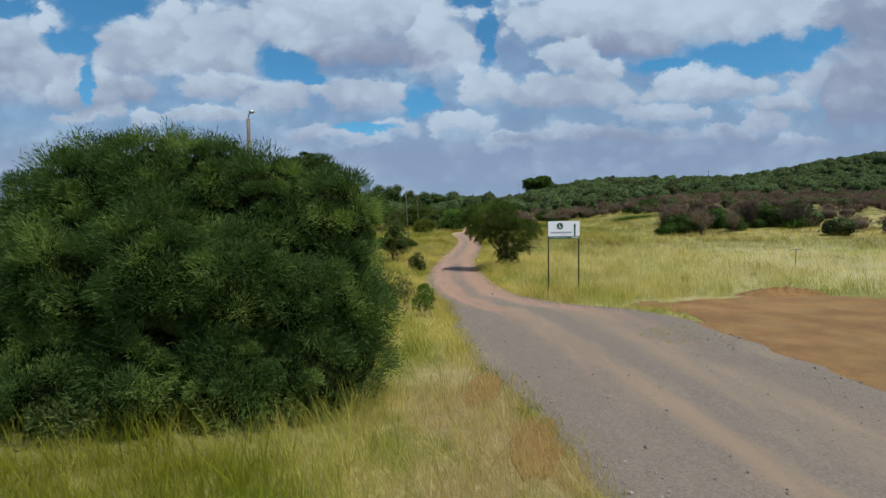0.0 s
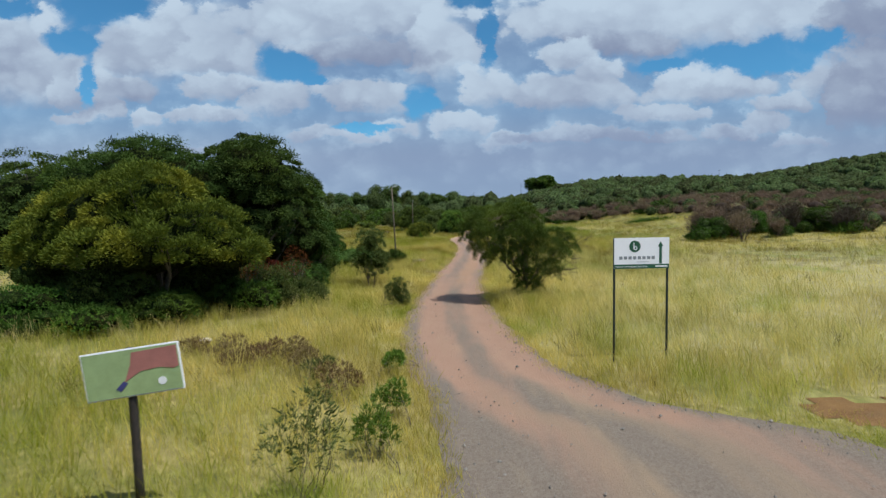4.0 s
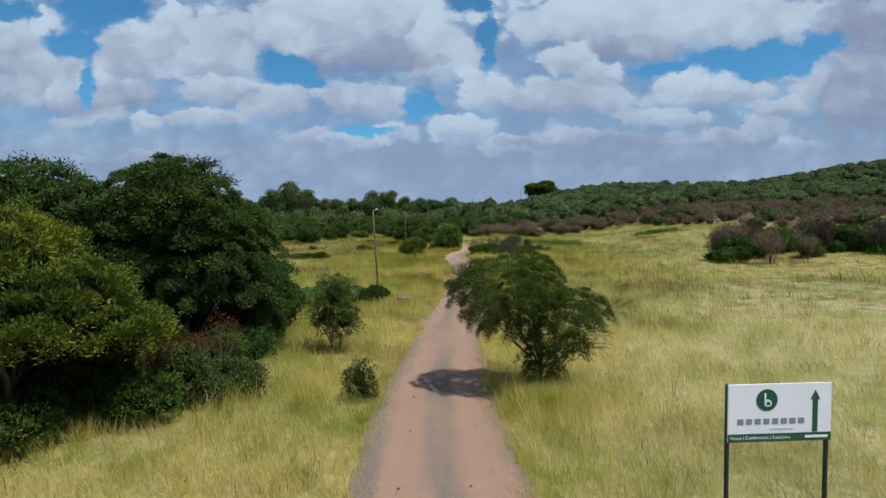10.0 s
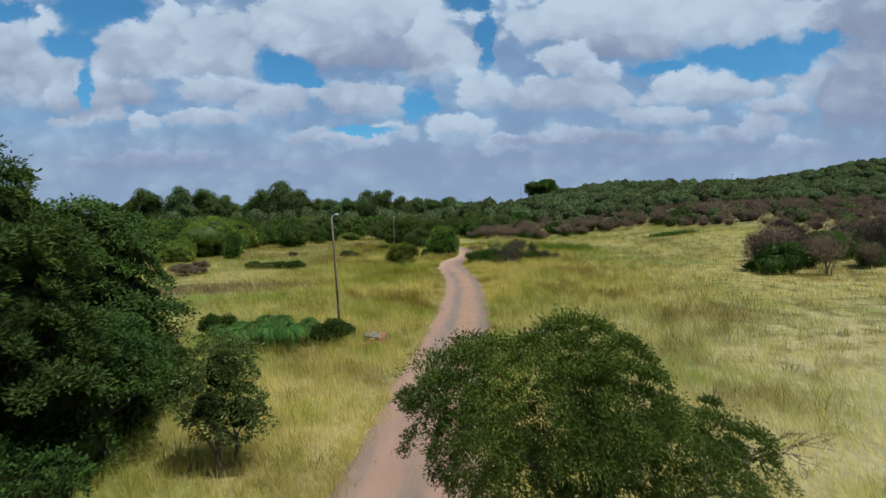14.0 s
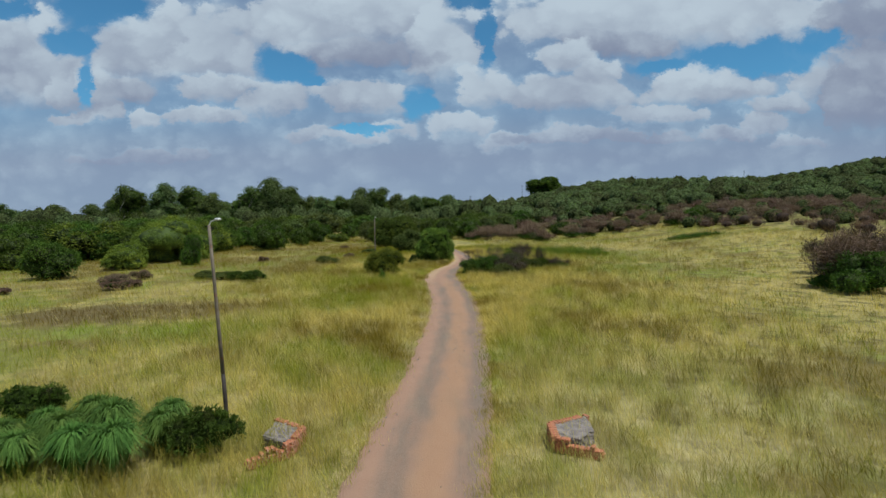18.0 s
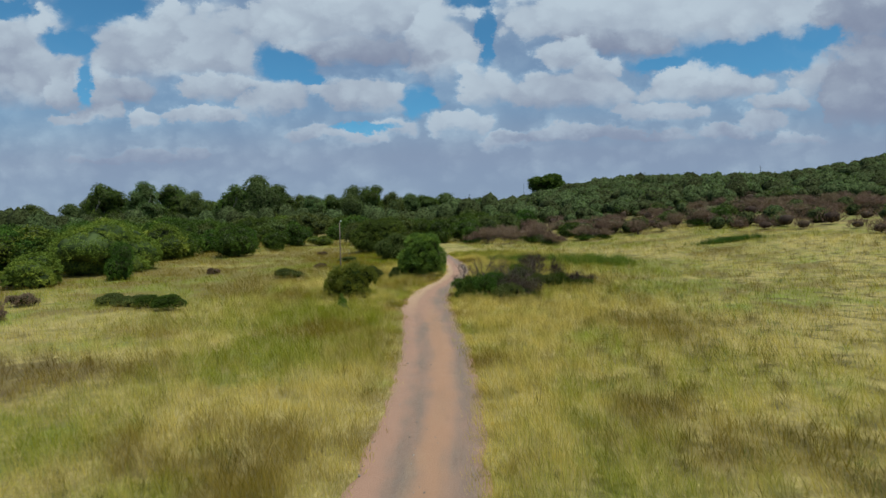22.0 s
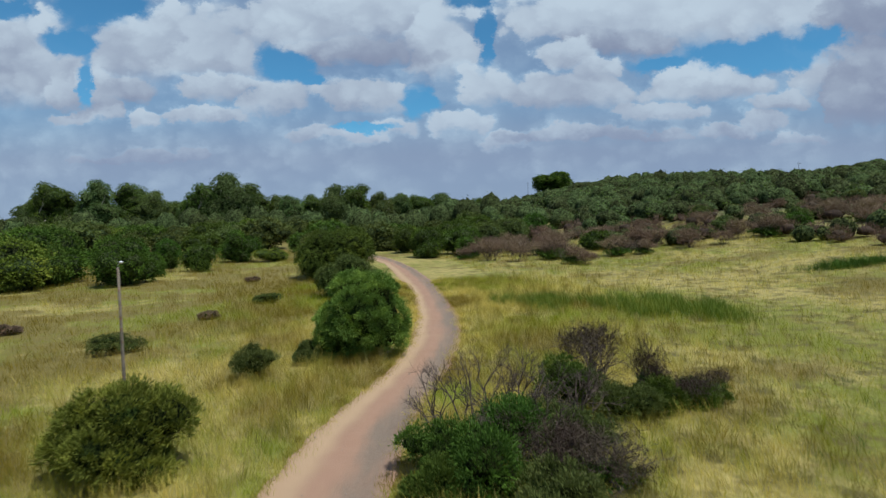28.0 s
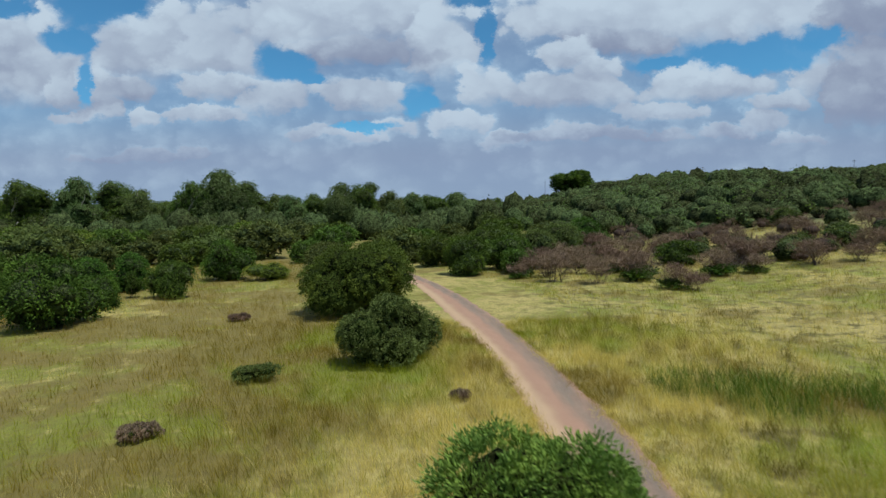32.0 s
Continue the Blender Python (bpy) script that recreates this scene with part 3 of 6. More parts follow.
def clump_leaves(p, way, size, per, leaf_l, leaf_w, rng, brush=0.0, flat=0.62, floor=0.05, loose=0.4, bare_under=0.1):
    """Leaves over small domes: lit on top, open beneath. brush: leaves stand out along the dome's way, as on a plume."""
    n = len(p)
    m = n * per
    A, C = np.repeat(way, per, 0), np.repeat(p, per, 0)
    s = np.repeat(size * rng.uniform(0.55, 1.5, n), per)[:, None]
    u = unit(rng.normal(size=(m, 3)))
    h = (u * A).sum(1, keepdims=True)
    u = np.where(h < -bare_under, u - 2 * h * A, u)
    h = (u * A).sum(1, keepdims=True)
    tang = u - A * h
    c = C + s * (rng.uniform(0.15, 1.0, (m, 1)) ** 0.6 * (tang + A * h * flat) + rng.normal(size=(m, 3)) * 0.12)
    nor = unit(unit(tang + A * h / flat) + rng.normal(size=(m, 3)) * loose)
    if brush:
        ax = unit(tang * 0.9 + A * brush + rng.normal(size=(m, 3)) * 0.35)
    else:
        ax = unit(tang + rng.normal(size=(m, 3)) * 0.8)
    side = unit(np.cross(ax, nor))
    k = rng.uniform(0.65, 1.35, (m, 1))
    L, W = ax * leaf_l * 0.5 * k, side * leaf_w * 0.5 * k
    ok = c[:, 2] > floor
    v = np.stack([c - L, c + W - L * 0.1, c + L, c - W - L * 0.1], 1)[ok].reshape(-1, 3)
    return v, np.arange(len(v)).reshape(-1, 4)


def foliage(blobs, sprigs, per, sprig_len, leaf_l, leaf_w, rng, up=0.35, floor=0.05):
    """Thin upright leaves or twigs set along short sprigs on the skin of the given balls. Returns corners and quads."""
    cs, rs = np.array([b[0] for b in blobs]), np.array([b[1] for b in blobs])
    area = (rs.prod(1)) ** (2 / 3)
    pick = rng.choice(len(blobs), sprigs, p=area / area.sum())
    d = unit(rng.normal(size=(sprigs, 3)) + np.array([0, 0, 0.25]))
    p0 = cs[pick] + d * rs[pick] * rng.uniform(0.70, 1.0, (sprigs, 1)) ** 0.5
    way = unit(d + rng.normal(size=(sprigs, 3)) * 0.45 + np.array([0, 0, up]))
    s = rng.uniform(-0.6, 0.7, (sprigs, per, 1)) * sprig_len
    c = p0[:, None] + way[:, None] * s + rng.normal(size=(sprigs, per, 3)) * sprig_len * 0.13
    axis = unit(way[:, None] * 0.8 + rng.normal(size=(sprigs, per, 3)) * 0.6)
    c, axis = c.reshape(-1, 3), axis.reshape(-1, 3)
    keep = c[:, 2] > floor
    c, axis = c[keep], axis[keep]
    n = len(c)
    side = unit(np.cross(axis, rng.normal(size=(n, 3))))
    k = rng.uniform(0.7, 1.3, (n, 1))
    L, W = axis * leaf_l * 0.5 * k, side * leaf_w * 0.5 * k
    v = np.stack([c - L, c + W - L * 0.1, c + L, c - W - L * 0.1], 1).reshape(-1, 3)
    return v, np.arange(4 * n).reshape(-1, 4)


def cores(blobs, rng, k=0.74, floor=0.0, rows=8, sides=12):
    """Close inner mass, later coloured as shade: a ragged shell inside each ball of a crown. Returns corners and quads.
    """
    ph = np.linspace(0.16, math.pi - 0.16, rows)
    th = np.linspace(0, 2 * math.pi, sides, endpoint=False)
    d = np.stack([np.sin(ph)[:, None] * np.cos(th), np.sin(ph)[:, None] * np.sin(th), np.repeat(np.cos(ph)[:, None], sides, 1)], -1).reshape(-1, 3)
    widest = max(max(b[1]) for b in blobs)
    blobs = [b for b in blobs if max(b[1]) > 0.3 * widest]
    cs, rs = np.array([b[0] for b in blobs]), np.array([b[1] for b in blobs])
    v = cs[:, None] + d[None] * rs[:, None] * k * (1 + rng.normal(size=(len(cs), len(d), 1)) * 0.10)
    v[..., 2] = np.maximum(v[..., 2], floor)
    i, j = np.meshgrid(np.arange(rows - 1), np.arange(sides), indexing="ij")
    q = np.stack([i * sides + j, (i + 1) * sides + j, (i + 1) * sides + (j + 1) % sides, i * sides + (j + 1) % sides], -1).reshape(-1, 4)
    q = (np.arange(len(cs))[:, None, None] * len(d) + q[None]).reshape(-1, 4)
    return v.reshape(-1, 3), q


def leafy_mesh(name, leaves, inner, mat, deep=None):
    """Leaves and the inner mass of one crown, coloured dark to stand in for shade, as one mesh."""
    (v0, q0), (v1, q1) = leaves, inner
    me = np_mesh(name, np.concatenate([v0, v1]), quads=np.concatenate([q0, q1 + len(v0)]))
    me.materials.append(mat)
    me.materials.append(deep or M_CORE_SHADE)
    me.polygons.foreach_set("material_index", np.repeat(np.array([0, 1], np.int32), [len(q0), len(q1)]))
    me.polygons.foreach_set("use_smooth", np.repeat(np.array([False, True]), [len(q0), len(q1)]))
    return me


def limbs_to(blobs, base_r, height, rng, count, stems=1, lean=(0, 0), twist=0.15):
    """A trunk that forks into limbs reaching for some of the balls."""
    paths, top = [], np.array([lean[0], lean[1], height])
    idx = rng.choice(len(blobs), min(count, len(blobs)), replace=False)
    for s in range(stems):
        foot = np.array([rng.uniform(-1, 1) * 0.12 * stems, rng.uniform(-1, 1) * 0.12 * stems, -0.1])
        head = top * np.array([1, 1, rng.uniform(0.85, 1.1)]) + foot * 2
        paths.append([(foot, base_r * 1.25), (foot * 0.8 + head * 0.25 + rng.normal(size=3) * 0.05, base_r), (head, base_r * 0.75)])
    for n, i in enumerate(idx):
        start = np.array(paths[n % stems][2 if rng.random() < 0.88 else 1][0])
        end = blobs[i][0]
        mid = start * 0.45 + end * 0.55 + rng.normal(size=3) * twist * np.linalg.norm(end - start) * 0.5
        r = base_r * rng.uniform(0.35, 0.6)
        paths.append([(start, r), (start * 0.75 + mid * 0.25 + np.array([0, 0, 0.05]), r * 0.9), (mid, r * 0.6), (end, r * 0.22)])
        for _ in range(2):
            t = end + rng.normal(size=3) * blobs[i][1] * 0.6
            paths.append([(mid, r * 0.4), (mid * 0.5 + t * 0.5 + rng.normal(size=3) * 0.08, r * 0.28), (t, r * 0.1)])
    return paths


def ground_z(x, y):
    """Height of the land: flat veld, a bushy ridge rising to the north-east."""
    def S(t):
        t = np.clip(t, 0, 1)
        return t * t * (3 - 2 * t)
    x, y = np.asarray(x, float), np.asarray(y, float)
    ridge = 18.0 * S((x + 10) / 115) * S((y - 150) / 210) * (1 - 0.8 * S((y - 520) / 500))
    knob = 13.0 * S((x - 165) / 85) * S(1 - np.abs(y - 300) / 150) + 4.5 * S((x - 25) / 60) * S((y - 60) / 70) * S((330 - y) / 150)
    roll = 0.10 * np.sin(x * 0.21 + 1.0) * np.sin(y * 0.13) * S((np.abs(x - 3) - 6) / 10)
    return ridge + knob + roll


# ---- land ----
def spaced(lo, a, b, hi, step, grow=1.13):
    """Grid lines: even between a and b, ever wider towards lo and hi."""
    mid = list(np.arange(a, b + 0.01, step))
    up, s = [], step
    v = b
    while v < hi:
        s *= grow
        v += s
        up.append(v)
    down, s, v = [], step, a
    while v > lo:
        s *= grow
        v -= s
        down.append(v)
    return np.array(down[::-1] + mid + up)


# edges of the track: distance north, west edge, east edge
ROAD = [(-14, 8.5, 17.0), (4, 3.4, 11.4), (11, 2.4, 9.8), (14, 2.0, 9.4), (17.7, 1.1, 9.1), (21, 0.7, 9.0), (23.4, 0.65, 8.6), (25.2, 0.55, 7.4), (26.6, 0.5, 5.0),
        (30, -0.3, 3.4), (34, -0.75, 3.0), (38, -0.75, 2.8), (42, -0.6, 2.75), (48, -0.1, 3.0), (53, 0.35, 3.65), (59, 1.0, 4.3), (67, 1.75, 5.0),
        (80, 2.5, 5.65), (87, 2.5, 5.6), (93, 2.1, 5.35), (99, 1.6, 5.05), (104, 1.6, 5.0), (109, 2.3, 5.4), (116, 4.1, 6.8), (122, 4.8, 7.6),
        (130, 4.8, 7.75), (140, 4.1, 6.8), (147, 3.1, 6.0), (155, 1.7, 4.8), (166, -0.2, 2.7), (175, -2.0, 0.5), (186, -6.0, -2.8), (200, -13.0, -9.5)]
ROAD_N = np.array(ROAD, float)


def road_edges(y):
    return np.interp(y, ROAD_N[:, 0], ROAD_N[:, 1]), np.interp(y, ROAD_N[:, 0], ROAD_N[:, 2])


SOIL_EDGE = [(7.7, 26.4), (8.9, 23.4), (7.4, 20.6), (8.1, 17.8), (8.7, 14), (9.0, 11), (10.6, 4), (14.2, -6), (17.5, -9.5), (22, -9), (27, -5), (30.5, 1), (31, 8), (29, 15), (27, 20), (22, 24.2), (17, 27.6), (13.5, 28.2), (11, 27.4), (8.8, 27.0)]


def inside(px, py, poly):
    hit = np.zeros(px.shape, bool)
    for (x0, y0), (x1, y1) in zip(poly, poly[1:] + poly[:1]):
        cross = ((y0 > py) != (y1 > py)) & (px < (x1 - x0) * (py - y0) / (y1 - y0 + 1e-12) + x0)
        hit ^= cross
    return hit


def wavy(x, y, k=1.0):
    """Slow wander, for uneven borders."""
    return 0.5 * np.sin(x * 1.9 * k + 1.3 * np.sin(y * 0.9 * k)) + 0.5 * np.sin(y * 2.7 * k + 0.8 + np.sin(x * 1.3 * k))


fine_x = np.arange(-8, 18.01, 0.4)
gx = spaced(-2600, -70, 64, 2600, 1.0)
gx = np.sort(np.concatenate([gx[(gx < -8.2) | (gx > 18.3)], fine_x]))
gy = spaced(-300, -16, 204, 3200, 1.0)
X, Y = np.meshgrid(gx, gy)
Z = ground_z(X, Y)
le, re = road_edges(Y)
on_road = (X > le + 0.35) & (X < re - 0.35) & (Y > -14) & (Y < 200)
Z = np.where(on_road, Z - 0.07, Z)
nx, ny = len(gx), len(gy)
i, j = np.meshgrid(np.arange(ny - 1), np.arange(nx - 1), indexing="ij")
quads = np.stack([i * nx + j, i * nx + j + 1, (i + 1) * nx + j + 1, (i + 1) * nx + j], -1).reshape(-1, 4)
ground = mesh_part("ground", np_mesh("ground", np.stack([X, Y, Z], -1).reshape(-1, 3), quads=quads, smooth=True), M_GROUND)
tagged(ground, "dry yellow-green veld rolling up to a bushy ridge", "ground", kind="structure")

# the track: worn ruts, low crown between them, ragged sides
ys = np.arange(-13.5, 199, 0.35)
us = np.linspace(0, 1, 33)
Lr, Rr = road_edges(ys)
Lr = Lr - 0.16 + 0.10 * wavy(ys * 1.7, ys * 0.6) + 0.03 * wavy(ys * 5.1, ys * 2.2)
Rr = Rr + 0.16 + np.where(ys < 25, 0.35, 0.0) * wavy(ys * 0.8, ys * 0.5 + 2) + 0.10 * wavy(ys * 1.5 + 9, ys * 0.7) + 0.03 * wavy(ys * 4.7 + 3, ys * 2.0)
U, YY = np.meshgrid(us, ys)
XX = Lr[:, None] * (1 - U) + Rr[:, None] * U
rut = -0.035 * (np.exp(-((U - 0.27) / 0.09) ** 2) + np.exp(-((U - 0.75) / 0.09) ** 2))
ZZ = ground_z(XX, YY) + 0.035 + rut + 0.012 * wavy(XX * 1.3, YY * 0.8) - 0.05 * (np.abs(U - 0.5) * 2) ** 24
nu = len(us)
i, j = np.meshgrid(np.arange(len(ys) - 1), np.arange(nu - 1), indexing="ij")
rq = np.stack([i * nu + j, i * nu + j + 1, (i + 1) * nu + j + 1, (i + 1) * nu + j], -1).reshape(-1, 4)
rme = np_mesh("road", np.stack([XX, YY, ZZ], -1).reshape(-1, 3), quads=rq, smooth=True)
uvl = rme.uv_layers.new(name="UVMap")
uvs = np.stack([U.ravel(), YY.ravel()], -1)[rq.ravel()].astype(np.float32)
uvl.data.foreach_set("uv", uvs.ravel())
road = tagged(mesh_part("road", rme, M_ROAD), "rutted gravel farm track with pink-brown wheel paths", "road", kind="structure")

# bare orange clearing beside the track
sx, sy = np.meshgrid(np.arange(4.0, 34.1, 0.4), np.arange(-12, 29.5, 0.4))
ins = inside(sx + 0.35 * wavy(sx, sy), sy + 0.35 * wavy(sy, sx), SOIL_EDGE)
snx = sx.shape[1]
i, j = np.meshgrid(np.arange(sx.shape[0] - 1), np.arange(snx - 1), indexing="ij")
sq = np.stack([i * snx + j, i * snx + j + 1, (i + 1) * snx + j + 1, (i + 1) * snx + j], -1).reshape(-1, 4)
sq = sq[ins.ravel()[sq].all(1)]
sz = ground_z(sx, sy) + 0.012 + 0.010 * wavy(sx * 0.8, sy * 0.8)
clearing = mesh_part("bare_clearing", np_mesh("bare_clearing", np.stack([sx, sy, sz], -1).reshape(-1, 3), quads=sq, smooth=True), M_SOIL)
tagged(clearing, "bare orange soil clearing beside the gravel track", "bare soil", kind="structure")


# ---- grass ----
def blades(px, py, per, h, w, spread, rng, segs=3):
    """Leaning grass blades in tufts at (px, py). segs 3: bent; 1: a plain spike."""
    n = len(px) * per
    x = np.repeat(px, per) + rng.normal(size=n) * np.repeat(spread, per)
    y = np.repeat(py, per) + rng.normal(size=n) * np.repeat(spread, per)
    hh = np.repeat(h, per) * rng.uniform(0.55, 1.2, n)
    ww = np.repeat(w, per) * rng.uniform(0.7, 1.3, n)
    z = ground_z(x, y) - 0.06
    tuft_lean = np.repeat(rng.normal(size=(len(px), 2)) * 0.16 + np.array([-0.12, 0.05]), per, 0)
    lean = (tuft_lean + rng.normal(size=(n, 2)) * 0.28) * hh[:, None]
    ang = rng.uniform(0, math.pi, n)
    sx_, sy_ = np.cos(ang) * ww * 0.5, np.sin(ang) * ww * 0.5
    base = np.stack([x, y, z], -1)
    side = np.stack([sx_, sy_, 0 * sx_], -1)
    tip = base + np.stack([lean[:, 0], lean[:, 1], hh], -1)
    if segs == 1:
        v = np.stack([base - side, base + side, tip], 1).reshape(-1, 3)
        return v, np.arange(3 * n).reshape(-1, 3)
    mid = base + np.stack([lean[:, 0] * 0.34, lean[:, 1] * 0.34, hh * 0.5], -1)
    v = np.stack([base, mid - side * 0.8, mid + side * 0.8, tip], 1).reshape(-1, 3)
    k = np.arange(n)[:, None] * 4
    return v, np.concatenate([k + np.array([[0, 2, 1]]), k + np.array([[1, 2, 3]])])


def open_ground(px, py, margin=0.0):
    l, r = road_edges(py)
    l, r = l + 0.22 * wavy(px, py), r + 0.22 * wavy(py, px)
    on = (px > l - margin) & (px < r + margin)
    return ~on & ~inside(px + 0.5 * wavy(px, py), py + 0.5 * wavy(py, px), SOIL_EDGE)


def edge_gap(px, py):
    l, r = road_edges(py)
    return np.maximum(l - px, px - r)


rng = np.random.default_rng(11)
V, T, base = [], [], 0
NEAR_TUFTS, FAR_TUFTS = 92000, 46000
py = rng.uniform(3, 152, NEAR_TUFTS)
mid_x = sum(road_edges(py)) / 2
px = mid_x + rng.normal(size=NEAR_TUFTS) * 8.5
ok = open_ground(px, py) & (np.abs(px - mid_x) < 22) & ~((py < 17) & (px > -0.8) & (px < 4) & (rng.uniform(0, 1, NEAR_TUFTS) < 0.75))
px, py = px[ok], py[ok]
gap = np.clip(edge_gap(px, py), 0, 3)
hv = (0.22 + 0.36 * np.clip(gap / 1.6, 0, 1)) * rng.uniform(0.7, 1.3, len(px)) * (1 + 0.22 * wavy(px * 0.25, py * 0.25) + 0.28 * wavy(px * 1.1, py * 0.9))
v, t = blades(px, py, 7, hv * 1.08, np.full(len(px), 0.015), np.full(len(px), 0.14), rng)
V.append(v); T.append(t); base += len(v)
# grass hanging over both edges of the track
ey_ = rng.uniform(9, 150, 9000)
el_, er_ = road_edges(ey_)
east = rng.uniform(0, 1, 9000) < 0.5
ex_ = np.where(east, er_ + rng.normal(size=9000) * 0.20 + 0.12, el_ - rng.normal(size=9000) * 0.20 - 0.12)
ok = ~(east & (ey_ < 27.5)) & (east | (ey_ < 52) | (ey_ > 100))
v, t = blades(ex_[ok], ey_[ok], 8, rng.uniform(0.14, 0.36, ok.sum()), np.full(ok.sum(), 0.012), np.full(ok.sum(), 0.12), rng)
V.append(v); T.append(t + base); base += len(v)
# close turf on the verge where the walk begins
ty = rng.uniform(6.5, 15.5, 9500)
tx = rng.uniform(-11, 3.4, 9500)
ok = open_ground(tx, ty) & ((tx > -1.2) | (ty < 12.0))
v, t = blades(tx[ok], ty[ok], 10, rng.uniform(0.12, 0.38, ok.sum()), np.full(ok.sum(), 0.008), np.full(ok.sum(), 0.11), rng)
V.append(v); T.append(t + base); base += len(v)
kx, ky = 4.6 + rng.normal(size=260) * 1.0, 39.4 + rng.normal(size=260) * 0.7
ok = open_ground(kx, ky)
v, t = blades(kx[ok], ky[ok], 12, rng.uniform(0.5, 0.85, ok.sum()), np.full(ok.sum(), 0.012), np.full(ok.sum(), 0.16), rng)
V.append(v); T.append(t + base); base += len(v)
fy = 10 + 200 * rng.uniform(0, 1, FAR_TUFTS)
fx = rng.uniform(-72, 62, FAR_TUFTS)
ok = open_ground(fx, fy) & (np.abs(fx - sum(road_edges(fy)) / 2) > 9)
fx, fy = fx[ok], fy[ok]
hv = 0.55 * rng.uniform(0.7, 1.3, len(fx)) * (1 + 0.3 * wavy(fx * 0.2, fy * 0.2))
v, t = blades(fx, fy, 8, hv, np.full(len(fx), 0.027), np.full(len(fx), 0.36), rng, 1)
V.append(v); T.append(t + base); base += len(v)
grass = mesh_part("grass", np_mesh("grass", np.concatenate(V), tris=np.concatenate(T)), M_GRASS)
tagged(grass, "knee-high straw and green veld grass", "grass", kind="stuff")
# taller seeding tufts that lean with the wind, and dark rank tufts between them
for count, lo, hi, wide, mat, lab, off_ in ((5200, 0.62, 1.02, 0.012, M_PLUME, "tall bleached seeding grass tufts leaning in the wind", 0.0), (2600, 0.35, 0.75, 0.014, M_RANK, "dark olive-brown rank grass tufts", 3.0)):
    wy_ = rng.uniform(27, 128, count)
    wx_ = sum(road_edges(wy_)) / 2 + rng.normal(size=count) * 11
    ok = open_ground(wx_, wy_, 0.7) & (wavy(wx_ * 0.4 + off_, wy_ * 0.35) > -0.1)
    v, t = blades(wx_[ok], wy_[ok], 13, rng.uniform(lo, hi, ok.sum()), np.full(ok.sum(), wide), np.full(ok.sum(), 0.11), rng)
    tagged(mesh_part("grass_tufts", np_mesh("grass_tufts", v, tris=t), mat), lab, "grass", kind="stuff")
del V, T


# ---- trees and bushes ----
def plant(name, label, category, x, y, balls, mat, leaves, leaf_l, leaf_w, seed, trunk_r=0.1, trunk_h=0.8, limbs=10, stems=1, bark=None, group="", lean=(0, 0),
          bare=(), turn=0.0, gap=0.0, size=0.0, core=0.80, deep=None, low=-0.5, fill=0.12, rise=0.6, brush=0.0, flat=0.62, loose=0.55, floor=0.05):
    """A tree or bush with its foot at (x, y): woody parts, and leaf clumps over a crown of ellipsoids (local places).
    gap, size: distance between clumps and their radius; rise: how far clumps face the sky rather than outwards."""
    r = np.random.default_rng(seed)
    e = thing(name, label, category, pose(x, y, float(ground_z(x, y)) - 0.02, 0, 0, turn), group)
    if not gap:
        pts = np.array([b[0] for b in balls])
        ext = np.ptp(np.concatenate([pts + np.array([b[1] for b in balls]), pts - np.array([b[1] for b in balls])]), axis=0)
        gap = 0.105 * float(ext.prod() ** (1 / 3))
    size = size or gap * 0.92
    p, n = over_crown(balls, gap, r, low, floor + 0.05, fill)
    way = unit(n + np.array([0, 0, rise]) + r.normal(size=p.shape) * 0.18)
    twigs = [(q - w_ * size * 0.5, np.full(3, size)) for q, w_ in zip(p, way)]
    v, q = tubes(limbs_to(twigs, trunk_r, trunk_h, r, limbs, stems, lean), 6)
    mesh_part("trunk", np_mesh("trunk", v, quads=q, smooth=True), bark or M_BARK, e)
    v, q = clump_leaves(p, way, size, max(8, int(leaves / len(p))), leaf_l, leaf_w, r, brush, flat, floor, loose)
    # dark shells behind the leaves paint the crown's inner shade
    if core:
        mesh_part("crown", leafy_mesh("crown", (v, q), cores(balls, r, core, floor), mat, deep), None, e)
    else:
        mesh_part("crown", np_mesh("crown", v, quads=q), mat, e)
    if bare:
        v, q = tubes(bare, 5)
        mesh_part("dead_side", np_mesh("dead_side", v, quads=q, smooth=True), M_TWIG, e, "leafless grey-brown twigs")
    return e


def twiggy(starts, way, length, r, rng_, forks=3, depth=3):
    """Bare forked branches."""
    out = []
    def go(p, d, l, rad, k):
        mid = p + d * l * 0.5 + rng_.normal(size=3) * l * 0.06
        end = p + d * l + rng_.normal(size=3) * l * 0.10
        out.append([(p, rad), (mid, rad * 0.8), (end, rad * 0.55)])
        if k:
            for _ in range(forks):
                go(mid * 0.3 + end * 0.7 if rng_.random() < 0.5 else end, unit(d + rng_.normal(size=3) * 0.45), l * rng_.uniform(0.5, 0.75), rad * 0.5, k - 1)
    for s in starts:
        go(np.array(s, float), unit(np.array(way, float) + rng_.normal(size=3) * 0.35), length * rng_.uniform(0.7, 1.1), r, depth)
    return out


def ball(x, y, z, rx, ry=None, rz=None):
    return (np.array([x, y, z], float), np.array([rx, ry or rx, rz or rx], float))


